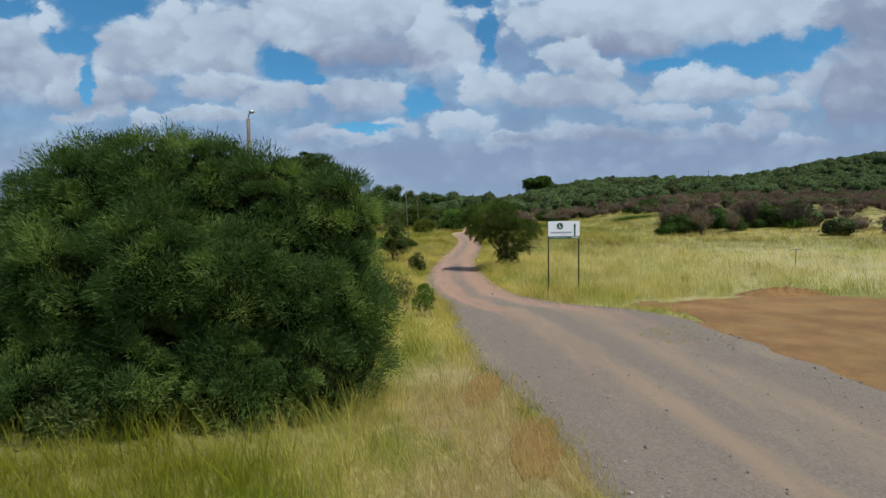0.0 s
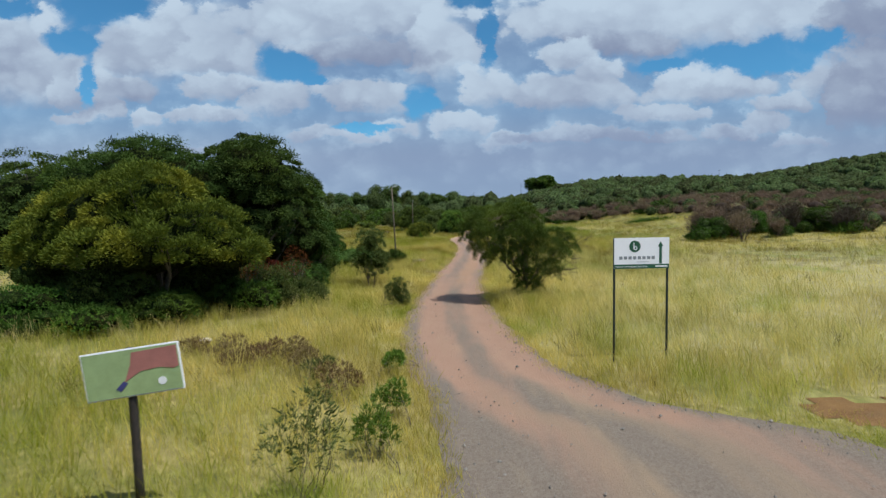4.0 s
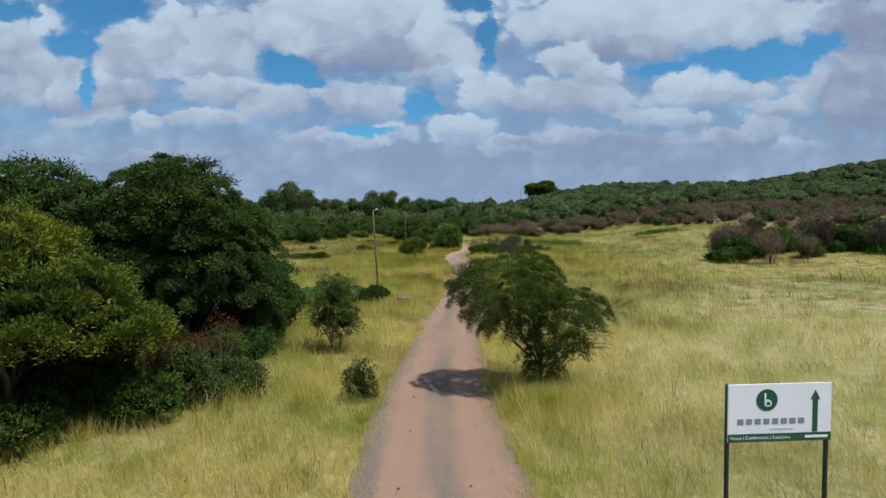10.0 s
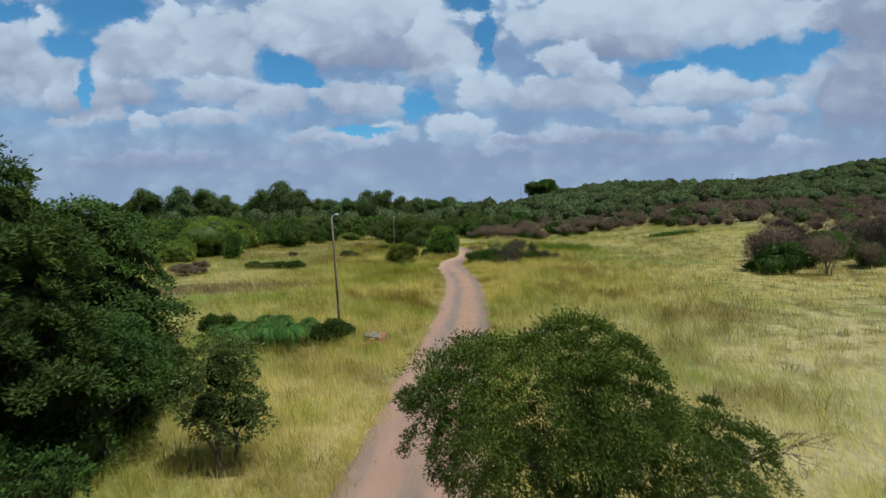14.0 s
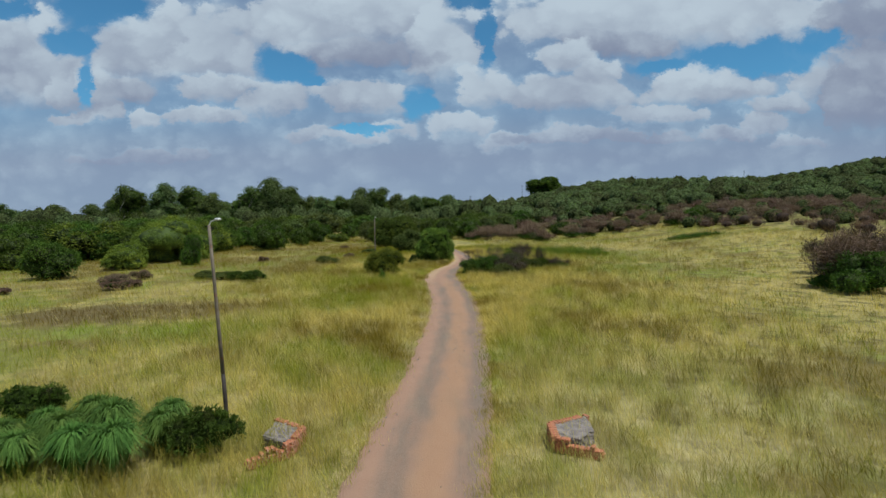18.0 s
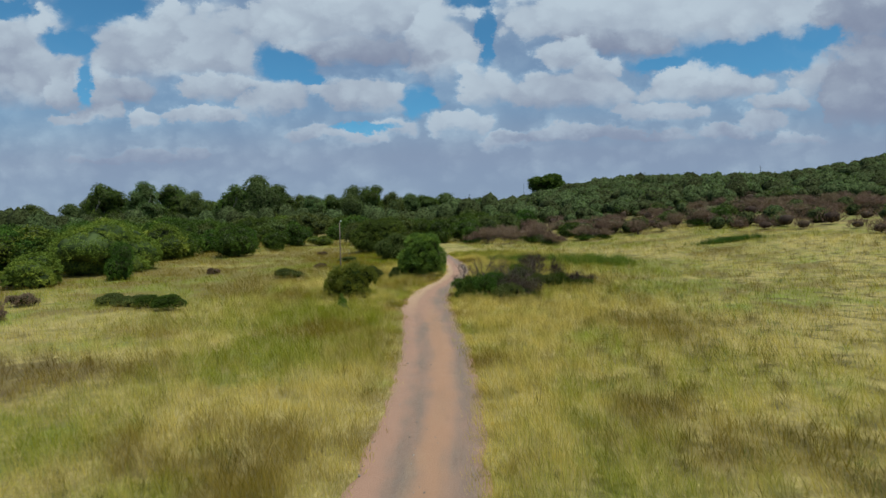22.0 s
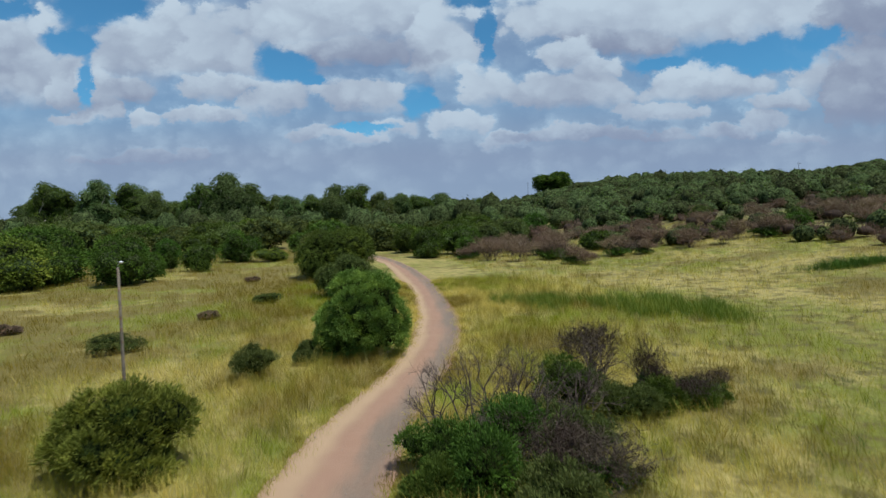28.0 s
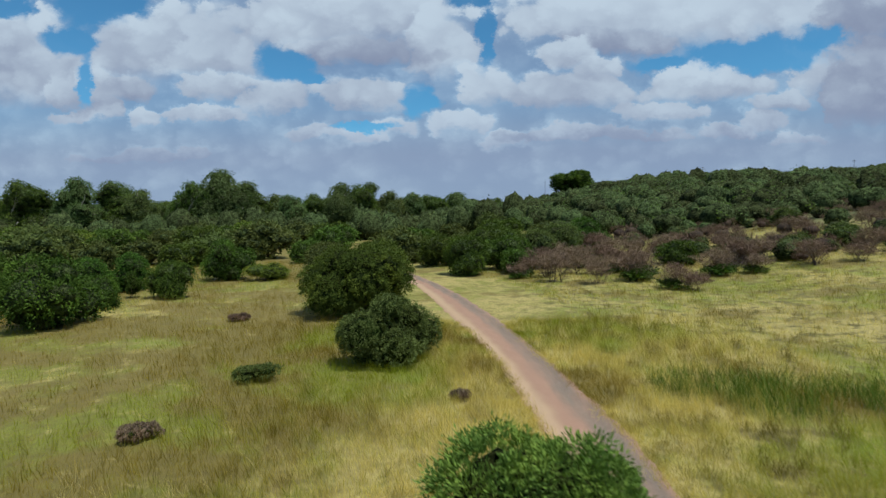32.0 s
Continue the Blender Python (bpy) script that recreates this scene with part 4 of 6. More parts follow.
# the great feathery bush at the start
# clumps of the bush: east, north, height, radius
CLUMPS = [(-8.3, 15.8, 3.0, 1.35), (-7.7, 15.7, 3.9, 1.3), (-6.8, 15.4, 4.35, 1.2), (-5.7, 15.3, 4.4, 1.15), (-4.6, 15.4, 4.3, 1.15), (-3.5, 15.5, 4.0, 1.1), (-2.75, 15.6, 3.65, 1.0), (-2.0, 15.5, 3.85, 0.85), (-2.1, 15.4, 3.0, 0.85),
          (-8.2, 14.8, 1.9, 1.2), (-6.9, 14.4, 2.7, 1.3), (-5.2, 14.3, 2.9, 1.25), (-3.7, 14.4, 2.6, 1.15), (-2.4, 14.7, 2.3, 1.05), (-1.8, 15.1, 1.9, 0.8),
          (-8.2, 14.3, 0.7, 1.1), (-7.0, 13.9, 0.7, 1.1), (-5.4, 13.9, 0.8, 1.1), (-3.8, 14.0, 0.7, 1.05), (-2.4, 14.3, 0.65, 0.95), (-1.75, 14.9, 0.8, 0.75),
          (-7.4, 17.0, 2.6, 1.6), (-5.6, 17.1, 2.9, 1.6), (-3.4, 16.9, 2.5, 1.4), (-2.1, 16.4, 1.8, 1.0), (-6.2, 15.6, 1.8, 1.9), (-3.6, 15.6, 1.6, 1.6)]
plant("feathery_bush", "large dense feathery dark green bush beside the track", "bush", -5.2, 15.7, [ball(a + 5.2, b - 15.7, c, d * 0.93) for a, b, c, d in CLUMPS], M_BUSH,
      380000, 0.125, 0.0130, 21, 0.12, 0.6, 16, 4, gap=0.42, size=0.42, core=0.82, low=-0.7, fill=0.10, rise=0.9, brush=0.8, flat=0.8, loose=0.9)
# thorn tree leaning over the track
R = np.random.default_rng(6)
plant("thorn_tree", "small spreading thorn tree with bare twigs on one side", "tree", 4.3, 40.6,
      [ball(-1.65, 0.2, 3.35, 1.15, 1.4, 0.95), ball(-0.45, 0, 3.55, 1.35, 1.6, 1.0), ball(-0.9, 0.2, 2.6, 1.25, 1.4, 0.85), ball(1.25, 0, 2.6, 1.1, 1.0, 0.8), ball(0.35, 0.1, 2.1, 1.0, 0.9, 0.8), ball(0.9, 0, 1.6, 0.8, 0.8, 0.6), ball(0.2, 0, 1.0, 0.7, 0.7, 0.75)], M_THORN,
      150000, 0.058, 0.019, 22, 0.075, 0.9, 26, 1, gap=0.31, size=0.31, core=0, low=-0.9, fill=0.65, rise=1.1, flat=0.5, brush=0.6,
      bare=twiggy([(1.2, 0.0, 1.6), (1.3, 0.1, 1.9), (1.4, 0, 2.1), (1.0, -0.1, 1.3), (1.5, 0.1, 2.3)], (1.0, 0, 0.45), 0.85, 0.022, R, 4, 3))
# wood west of the track
R = np.random.default_rng(7)
plant("yellow_thorn_tree", "broad thorn tree with yellow-green foliage", "tree", -11.1, 37.8,
      [ball(0, 0, 4.6, 2.1, 2.2, 1.5), ball(-1.9, 0, 4.0, 2.2, 2.2, 1.5), ball(1.7, -0.2, 3.5, 1.9, 2.2, 1.3), ball(3.0, 0, 2.6, 1.5, 1.8, 0.9), ball(-3.4, 0, 2.8, 1.6, 2.0, 1.6), ball(0.3, -1.2, 2.9, 2.9, 2.2, 1.4)], M_YELLOW,
      80000, 0.13, 0.042, 23, 0.16, 1.2, 22, 3, gap=0.50, size=0.44, core=0.72, low=-0.3, fill=0.15, rise=0.9, brush=1.0, flat=0.5)
plant("tall_thorn_tree", "tall dense dark green thorn tree", "tree", -9.0, 44.5,
      [ball(-0.2, 0, 6.4, 2.3, 2.3, 1.75), ball(1.0, 0.2, 5.6, 1.9, 2.0, 1.6), ball(-1.5, 0, 5.3, 1.7, 2.0, 1.5), ball(1.5, 0, 4.0, 1.6, 1.8, 1.4), ball(0, 0, 3.2, 2.4, 2.2, 2.0), ball(2.3, 0.4, 2.8, 1.2, 1.3, 1.2)], M_WOOD,
      62000, 0.13, 0.042, 24, 0.17, 2.0, 18, 2, gap=0.60, size=0.50, core=0.76, low=-0.35, rise=1.0, flat=0.42, brush=0.5)
plant("wide_thorn_tree", "wide dark thorn tree behind the yellow-green one", "tree", -13.8, 43.0,
      [ball(0, 0, 6.2, 2.4, 2.4, 1.6), ball(2.0, 0, 5.6, 2.0, 2.2, 1.5), ball(-2.4, 0, 5.4, 2.3, 2.3, 1.7), ball(0, 0, 3.6, 4.0, 2.8, 2.2)], M_WOOD,
      52000, 0.14, 0.045, 25, 0.17, 2.0, 14, 2, gap=0.64, size=0.54, core=0.76, low=-0.3, rise=1.0, flat=0.42, brush=0.5)
plant("back_thorn_tree", "dark thorn tree at the back of the wood", "tree", -19.5, 44.0, [ball(0, 0, 4.8, 3.2, 3.0, 2.4), ball(-2, 0, 3.4, 2.8, 2.8, 2.3), ball(2.4, 0, 3.2, 2.4, 2.6, 2.2)], M_WOOD,
      36000, 0.16, 0.055, 26, 0.17, 1.6, 12, 2, gap=0.66, size=0.55, core=0.76, low=-0.4, rise=1.0, flat=0.42)
plant("edge_thorn_tree", "small dark tree on a bent stem at the wood's edge", "tree", -6.35, 46.8, [ball(-0.1, 0, 3.0, 1.1, 1.1, 0.85), ball(0.7, 0, 2.4, 0.8, 0.9, 0.6), ball(-0.7, 0, 2.2, 0.9, 0.9, 0.7)], M_WOOD,
      17000, 0.11, 0.034, 27, 0.07, 1.1, 14, 1, lean=(-0.3, 0), gap=0.28, size=0.27, core=0.6, low=-0.7, fill=0.4, rise=0.8, flat=0.55, brush=0.5)
plant("rear_thorn_tree", "dark thorn tree behind the tall one", "tree", -8.8, 50.2, [ball(0, 0, 4.9, 1.9, 1.9, 1.8), ball(0.6, 0, 3.2, 1.8, 1.8, 1.7), ball(-0.6, 0, 2.6, 2.0, 1.9, 1.8)], M_WOOD,
      26000, 0.15, 0.05, 39, 0.12, 1.6, 10, 2, gap=0.58, size=0.48, core=0.76, low=-0.4, rise=1.0, flat=0.42)
for k, (x, y, w, h, mat) in enumerate([(-7.6, 38.6, 1.5, 1.5, M_DARK), (-6.4, 39.6, 1.1, 1.5, M_GREY), (-9.6, 36.4, 1.6, 1.2, M_DARK), (-12.3, 34.6, 1.8, 1.2, M_DARK),
                                       (-6.9, 41.4, 1.3, 1.7, M_DARK), (-14.5, 35.0, 1.9, 1.6, M_DARK), (-5.6, 40.6, 0.8, 1.1, M_GREY), (-6.7, 43.4, 1.3, 2.0, M_WOOD),
                                       (-7.6, 45.8, 1.5, 2.4, M_WOOD), (-8.2, 48.0, 1.5, 2.4, M_WOOD), (-7.0, 48.8, 1.1, 1.6, M_WOOD), (-10.6, 41.0, 1.8, 2.6, M_WOOD), (-7.3, 50.6, 1.3, 2.0, M_WOOD), (-8.5, 46.4, 1.7, 3.6, M_WOOD), (-10.5, 38.6, 1.8, 2.2, M_WOOD), (-8.8, 40.2, 1.6, 2.2, M_WOOD), (-12.6, 36.8, 2.0, 2.2, M_WOOD), (-15.0, 38.6, 2.4, 3.0, M_WOOD), (-9.4, 42.4, 1.8, 2.8, M_WOOD), (-13.0, 39.6, 2.2, 2.8, M_WOOD), (-16.8, 41.5, 2.6, 3.6, M_WOOD), (-11.5, 36.0, 1.6, 1.8, M_WOOD)]):
    plant("undergrowth_bush", "low dark green bush under the thorn trees", "bush", x, y, lumps((0, 0, h * 0.42), (w, w, h * 0.6), 7, R, 0.5, -0.6), mat,
          5200, 0.10, 0.036, 40 + k, 0.03, 0.3, 8, 3, group="undergrowth of the wood", gap=0.24, size=0.24, brush=0.9, rise=0.9, flat=0.8, core=0.7)
for k, (x, y, w, h) in enumerate([(-6.3, 41.2, 0.9, 2.6), (-7.5, 39.6, 0.7, 2.5), (-6.9, 40.5, 0.6, 2.2)]):
    plant("red_shrub", "rust-red dying shrub in front of dark trees", "shrub", x, y, lumps((0, 0, h * 0.62), (w, w * 0.7, h * 0.42), 8, R, 0.40), M_RUST,
          1500, 0.08, 0.016, 60 + k, 0.03, 0.5, 26, 5, group="red shrubs", core=0, brush=1.0, fill=0.7, bark=M_TWIG)
plant("sapling", "slender young tree with blue-green leaves", "tree", -3.3, 46.2, [ball(0, 0, 2.5, 0.8, 0.8, 0.85), ball(-0.35, 0, 1.6, 0.7, 0.7, 0.7), ball(0.4, 0, 1.5, 0.65, 0.7, 0.7)], M_GREY,
      8500, 0.10, 0.036, 28, 0.05, 0.8, 16, 2, gap=0.27, size=0.23, core=0.5, fill=0.5, low=-0.9, brush=0.9, flat=0.8)
plant("verge_shrub", "small grey-green shrub at the edge of the track", "shrub", -1.4, 39.9, [ball(0, 0, 0.7, 0.45, 0.45, 0.55), ball(0.15, 0, 0.4, 0.4, 0.4, 0.4)], M_GREY,
      3600, 0.08, 0.026, 29, 0.02, 0.3, 12, 3, gap=0.17, size=0.17, core=0.5, fill=0.5, low=-0.9, brush=1.4, flat=1.0)
# field bushes
plant("ball_bush", "rounded olive-green bush standing in the veld", "bush", -2.6, 105.2, lumps((0, 0, 1.25), (1.75, 1.6, 1.5), 12, R, 0.45, -1), M_OLIVE,
      28000, 0.15, 0.028, 30, 0.06, 0.5, 8, 3, gap=0.27, size=0.27, core=0.76, brush=1.4, flat=1.0, low=-0.8, rise=0.8)
plant("round_tree", "dense round dark green tree beside the bend", "tree", 2.4, 118.6, [ball(0, 0, 2.2, 1.9, 1.9, 1.9), ball(-1.0, 0, 1.5, 1.4, 1.5, 1.4), ball(1.0, 0.2, 1.7, 1.35, 1.5, 1.5), ball(0.7, 0, 3.3, 1.15, 1.2, 1.1), ball(-0.5, 0.3, 3.4, 1.1, 1.2, 1.0), ball(1.35, -0.2, 2.7, 0.6, 0.8, 0.5), ball(-1.6, 0, 0.9, 0.9, 1.0, 0.8)], M_FRESH,
      62000, 0.11, 0.034, 31, 0.11, 0.7, 12, 2, gap=0.42, size=0.38, core=0.76, brush=1.0, flat=0.8, low=-0.8)
plant("olive_bush", "dull olive bush behind the round tree", "bush", -1.6, 140.9, lumps((0, 0, 1.6), (2.6, 2.4, 2.2), 12, R, 0.42, -1), M_GREY,
      22000, 0.15, 0.05, 32, 0.08, 0.5, 8, 3, gap=0.36, size=0.36, core=0.8, brush=0.5, low=-0.95)
plant("broad_tree", "broad full green tree where the track bends away", "tree", -6.3, 157.5, lumps((0, 0, 2.6), (5.4, 4.5, 3.2), 18, R, 0.40, -1), M_THORN,
      42000, 0.20, 0.07, 33, 0.18, 0.8, 14, 3, gap=0.55, size=0.55, core=0.82, low=-0.95)
plant("low_shrub", "low green shrub in long grass", "shrub", -2.2, 115.0, lumps((0, 0, 0.75), (1.05, 1.0, 0.8), 9, R, 0.42, -0.4), M_GREY,
      7000, 0.10, 0.030, 34, 0.03, 0.3, 6, 3, gap=0.22, size=0.22, brush=1.0, flat=0.9)


# ---- the signboard on two posts ----
def flat_mat(name, col, rough=0.45, metal=0.0, wear=0.12, scale=3.0):
    dark = tuple(c * (1 - wear) for c in col)
    return rough_mat(name, dark, col, scale, rough, 60.0, 0.08, 0.002, metal)


M_WHITE = flat_mat("white_sheet", (0.88, 0.87, 0.90), 0.4, 0.0, 0.05)
M_SIGN_GREEN = flat_mat("dark_green_print", (0.020, 0.095, 0.050), 0.45)
M_SIGN_GREY = flat_mat("grey_print", (0.24, 0.26, 0.28), 0.5)
M_POST = flat_mat("dark_green_steel", (0.030, 0.045, 0.038), 0.45, 0.2, 0.3, 8.0)
M_POLE = rough_mat("weathered_pole", (0.100, 0.080, 0.060), (0.215, 0.175, 0.135), 3.0, 0.85, 40.0, 0.6, 0.01, spot=(0.20, 0.085, 0.040))
M_TAR = rough_mat("tarred_wood", (0.012, 0.011, 0.010), (0.05, 0.035, 0.03), 4.0, 0.7, 40.0, 0.5, 0.01)
M_LAMP = flat_mat("lamp_metal", (0.55, 0.55, 0.54), 0.4, 0.4)


def cyl(p0, p1, r0, r1=None, sides=14):
    r1 = r0 if r1 is None else r1
    p0, p1 = np.array(p0, float), np.array(p1, float)
    mid = [(p0 + (p1 - p0) * f, r0 + (r1 - r0) * f) for f in (0.0, 0.004, 0.35, 0.7, 0.996, 1.0)]
    mid[0], mid[-1] = (mid[0][0], 0.001), (mid[-1][0], 0.001)
    return tubes([mid], sides)


def cyl_part(name, p0, p1, r0, r1, mat, parent, label="", sides=14):
    v, q = cyl(p0, p1, r0, r1, sides)
    return mesh_part(name, np_mesh(name, v, quads=q, smooth=True), mat, parent, label)


def plate(name, poly, y, mat, parent, thick=0.003, label=""):
    """A flat printed shape (x, z corners) standing upright, facing south."""
    bm = bmesh.new()
    f = bm.faces.new([bm.verts.new((px_, y, pz_)) for px_, pz_ in poly])
    r = bmesh.ops.extrude_face_region(bm, geom=[f])
    bmesh.ops.translate(bm, vec=(0, -thick, 0), verts=[g for g in r["geom"] if isinstance(g, bmesh.types.BMVert)])
    bmesh.ops.recalc_face_normals(bm, faces=bm.faces)
    return part(name, bm, mat, parent, label)


def disc(cx, cz, r, n=28):
    return [(cx + r * math.cos(2 * math.pi * a / n), cz + r * math.sin(2 * math.pi * a / n)) for a in range(n)]


def rect(x0, z0, x1, z1):
    return [(x0, z0), (x1, z0), (x1, z1), (x0, z1)]


def lettering(text, x, y, z, height, mat, parent):
    cu = bpy.data.curves.new("lettering", "FONT")
    cu.body, cu.size, cu.extrude = text, height, 0.001
    tmp = bpy.data.objects.new("lettering_source", cu)
    scene.collection.objects.link(tmp)
    bpy.context.view_layer.update()
    me = bpy.data.meshes.new_from_object(tmp.evaluated_get(bpy.context.evaluated_depsgraph_get()))
    bpy.data.objects.remove(tmp)
    ob = mesh_part("lettering", me, mat, parent)
    ob.matrix_basis = pose(x, y, z, 90, 0, 0)
    return ob


sign = thing("signboard", "white and green direction board on two dark steel posts", "sign", pose(5.25, 30.0, 0, 0, 0, 2.5))
cyl_part("post", (0.02, 0.03, -0.3), (0.02, 0.03, 3.36), 0.032, 0.032, M_POST, sign)
cyl_part("post", (1.47, 0.03, -0.3), (1.47, 0.03, 3.36), 0.032, 0.032, M_POST, sign)
bm = bmesh.new()
board = part("board", box(bm, (1.5, 0.02, 0.83), (0.75, -0.015, 2.945), bevel=0.004), M_WHITE, sign, "white printed board")
plate("green_band", rect(0.002, 2.532, 1.498, 2.650), -0.026, M_SIGN_GREEN, board, label="green band with white words")
plate("emblem", disc(0.56, 3.13, 0.155), -0.026, M_SIGN_GREEN, board, label="round green emblem")
plate("emblem_mark", rect(0.52, 3.05, 0.545, 3.23), -0.031, M_WHITE, board)
plate("emblem_ring", [*disc(0.575, 3.085, 0.052)], -0.031, M_WHITE, board)
plate("emblem_dot", [*disc(0.575, 3.085, 0.026)], -0.035, M_SIGN_GREEN, board)
plate("arrow", [(1.225, 2.66), (1.30, 2.66), (1.30, 3.12), (1.335, 3.12), (1.262, 3.26), (1.19, 3.12), (1.225, 3.12)], -0.026, M_SIGN_GREEN, board, label="green arrow pointing up")
for k in range(8):
    x0 = 0.135 + 0.126 * k
    plate("name_bar", rect(x0, 2.785, x0 + 0.088, 2.865), -0.026, M_SIGN_GREY, board)
plate("small_print", rect(0.60, 2.705, 0.95, 2.722), -0.026, flat_mat("pale_print", (0.55, 0.55, 0.58)), board)
lettering("Venue | Conferences | Functions", 0.03, -0.031, 2.572, 0.066, M_WHITE, board)
plate("number_bar", rect(1.12, 2.575, 1.45, 2.61), -0.030, M_WHITE, board)


# ---- lamp posts ----
def lamp_post(x, y, h, lx, ly, label, scorched, arm=1.0):
    e = thing("lamp_post", label, "street lamp", pose(x, y, 0), "lamp posts along the track")
    top = np.array([lx, ly, h])
    cut = 0.30 if scorched else 0.06
    cyl_part("pole", top * cut, top, 0.056, 0.042, M_POLE, e)
    cyl_part("pole_foot", (0, 0, -0.3), top * cut, 0.062, 0.057, M_TAR, e, "black tarred foot")
    v, q = tubes([[(top + np.array([0, 0, -0.02]), 0.018), (top + np.array([0.10 * arm, 0, 0.10]), 0.018), (top + np.array([0.28 * arm, 0, 0.14]), 0.016)]], 8)
    mesh_part("arm", np_mesh("arm", v, quads=q, smooth=True), M_LAMP, e)
    bm = bmesh.new()
    bmesh.ops.create_uvsphere(bm, u_segments=14, v_segments=8, radius=0.1)
    bmesh.ops.scale(bm, vec=(0.5 + 0.8 * arm, 0.7, 0.45), verts=bm.verts)
    bmesh.ops.translate(bm, vec=tuple(top + np.array([0.36 * arm, 0, 0.15])), verts=bm.verts)
    for f in bm.faces:
        f.smooth = True
    part("lamp_head", bm, M_LAMP, e, "pale metal lamp head")
    return e


lamp_post(-4.3, 16.9, 6.15, 0.0, 0.0, "grey lamp post rising out of the bush", False, 0.25)
lamp_post(-3.08, 61.05, 6.15, -0.25, -0.2, "leaning wooden lamp post with scorched foot", True, 0.7)
lamp_post(-4.05, 107.6, 5.95, 0.0, 0.0, "wooden lamp post behind the round bush", False, 0.3)


# ---- distance: gum belt, thorn bush, burnt scrub, hill ----
def proto_tree(name, label, category, balls, mat, leaves, leaf_l, leaf_w, seed, trunk_r, trunk_h, limbs, stems=1, bark=None, group="", gap=0.0, core=0.82, low=-0.6):
    """A pattern tree of about unit design size, standing far off; its copies share its meshes."""
    # the core's dark tone paints shade between far leaf sprays
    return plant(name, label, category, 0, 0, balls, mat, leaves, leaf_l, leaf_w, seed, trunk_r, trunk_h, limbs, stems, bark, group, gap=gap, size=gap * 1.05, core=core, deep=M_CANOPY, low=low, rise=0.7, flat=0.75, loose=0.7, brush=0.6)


used = {}


def put(proto, x, y, width, height, turn):
    """Set a pattern tree at (x, y), scaled; the pattern itself serves as the first one."""
    m = pose(x, y, float(ground_z(x, y)) - 0.05, 0, 0, turn) @ Matrix.Diagonal((width, width, height, 1))
    if proto.name not in used:
        used[proto.name] = True
        proto.matrix_basis = m
        return proto
    o = copy_thing(proto, pose(0, 0, 0))
    o.matrix_basis = m
    return o


def gum(seed, mat, tall):
    """Separate leaf masses on high limbs over pale stems, and a lower storey."""
    r = np.random.default_rng(seed)
    bl = []
    for k in range(13):
        a = r.uniform(0, 2 * math.pi)
        d = r.uniform(0.4, 4.2)
        z = tall * r.uniform(0.42, 0.80) * (1 - 0.02 * d)
        bl.append(ball(d * math.cos(a), d * math.sin(a), z, r.uniform(1.6, 3.4), r.uniform(1.6, 3.4), r.uniform(1.5, 3.0)))
    bl.append(ball(r.normal() * 1.2, r.normal() * 1.2, tall * 0.70, 3.3, 3.1, tall * 0.20))
    bl.append(ball(r.normal() * 1.5, r.normal() * 1.5, tall * 0.52, 4.2, 4.0, tall * 0.22))
    bl.append(ball(r.normal() * 1.5, r.normal() * 1.5, tall * 0.84, 2.4, 2.2, tall * 0.10))
    for k in range(5):
        a = 1.26 * k + r.uniform(-0.4, 0.4)
        bl.append(ball(3.2 * math.cos(a), 3.2 * math.sin(a), tall * r.uniform(0.2, 0.42), 2.6, 2.6, 3.2))
    return proto_tree("gum_tree", "tall gum tree in a distant belt", "tree", bl, mat, 12000, 0.46, 0.15, seed, 0.32, tall * 0.5, 16, 2, M_PALE_BARK, "gum trees on the skyline", 0.85, 0.78, -0.6)


GUMS = [gum(101, M_GUM, 20), gum(102, M_THORN, 20), gum(103, M_GUM, 20), gum(104, M_THORN, 20), gum(105, M_GREY, 20)]
# place east, distance north, height
GUM_ROW = [(-141, 300, 15), (-131, 292, 20), (-118, 298, 21), (-108, 305, 20), (-97, 296, 17), (-88, 306, 14), (-80, 298, 19), (-71, 299, 23), (-63, 303, 19),
           (-55, 308, 15), (-48, 300, 14.5), (-40, 306, 15), (-32, 298, 18), (-25, 302, 18), (-17, 306, 15.5), (-9, 312, 15), (-2, 316, 14), (6, 322, 13), (22, 335, 10)]
rg = np.random.default_rng(77)
for k, (x, y, h) in enumerate(GUM_ROW):
    put(GUMS[k % 5], x, y, h / 20 * rg.uniform(1.15, 1.4), h / 18.4, rg.uniform(0, 360))
for k in range(40):
    x = rg.uniform(-380, -140) if k < 24 else rg.uniform(-140, 10)
    y = rg.uniform(320, 345) - 0.10 * x * 0
    h = rg.uniform(12, 16)
    put(GUMS[int(rg.integers(5))], x, y, h / 20 * 1.7, h / 20, rg.uniform(0, 360))
pine = proto_tree("lone_pine", "dark ragged pine standing out on the skyline", "tree", [ball(-1.4, 0, 9.6, 1.9, 1.8, 1.0), ball(1.5, 0, 9.2, 1.8, 1.8, 0.9), ball(0.2, 0, 8.0, 2.2, 2.0, 0.9), ball(-0.8, 0, 6.0, 1.8, 1.6, 0.9), ball(1.0, 0, 4.6, 2.0, 1.8, 1.6), ball(0, 0, 2.6, 2.2, 2, 1.8)],
                  M_DARK, 5000, 0.5, 0.16, 131, 0.25, 5, 10, gap=0.7)
put(pine, 15.2, 344, 1.15, 1.0, 0)
rtree = proto_tree("ridge_tree", "big dark round-headed tree on the ridge", "tree", lumps((0, 0, 6.2), (5.8, 5.0, 4.0), 12, rg, 0.42, -0.7), M_THORN, 14000, 0.45, 0.20, 132, 0.4, 3.5, 12, gap=0.9)
put(rtree, 66, 394, 2.0, 1.35, 20)


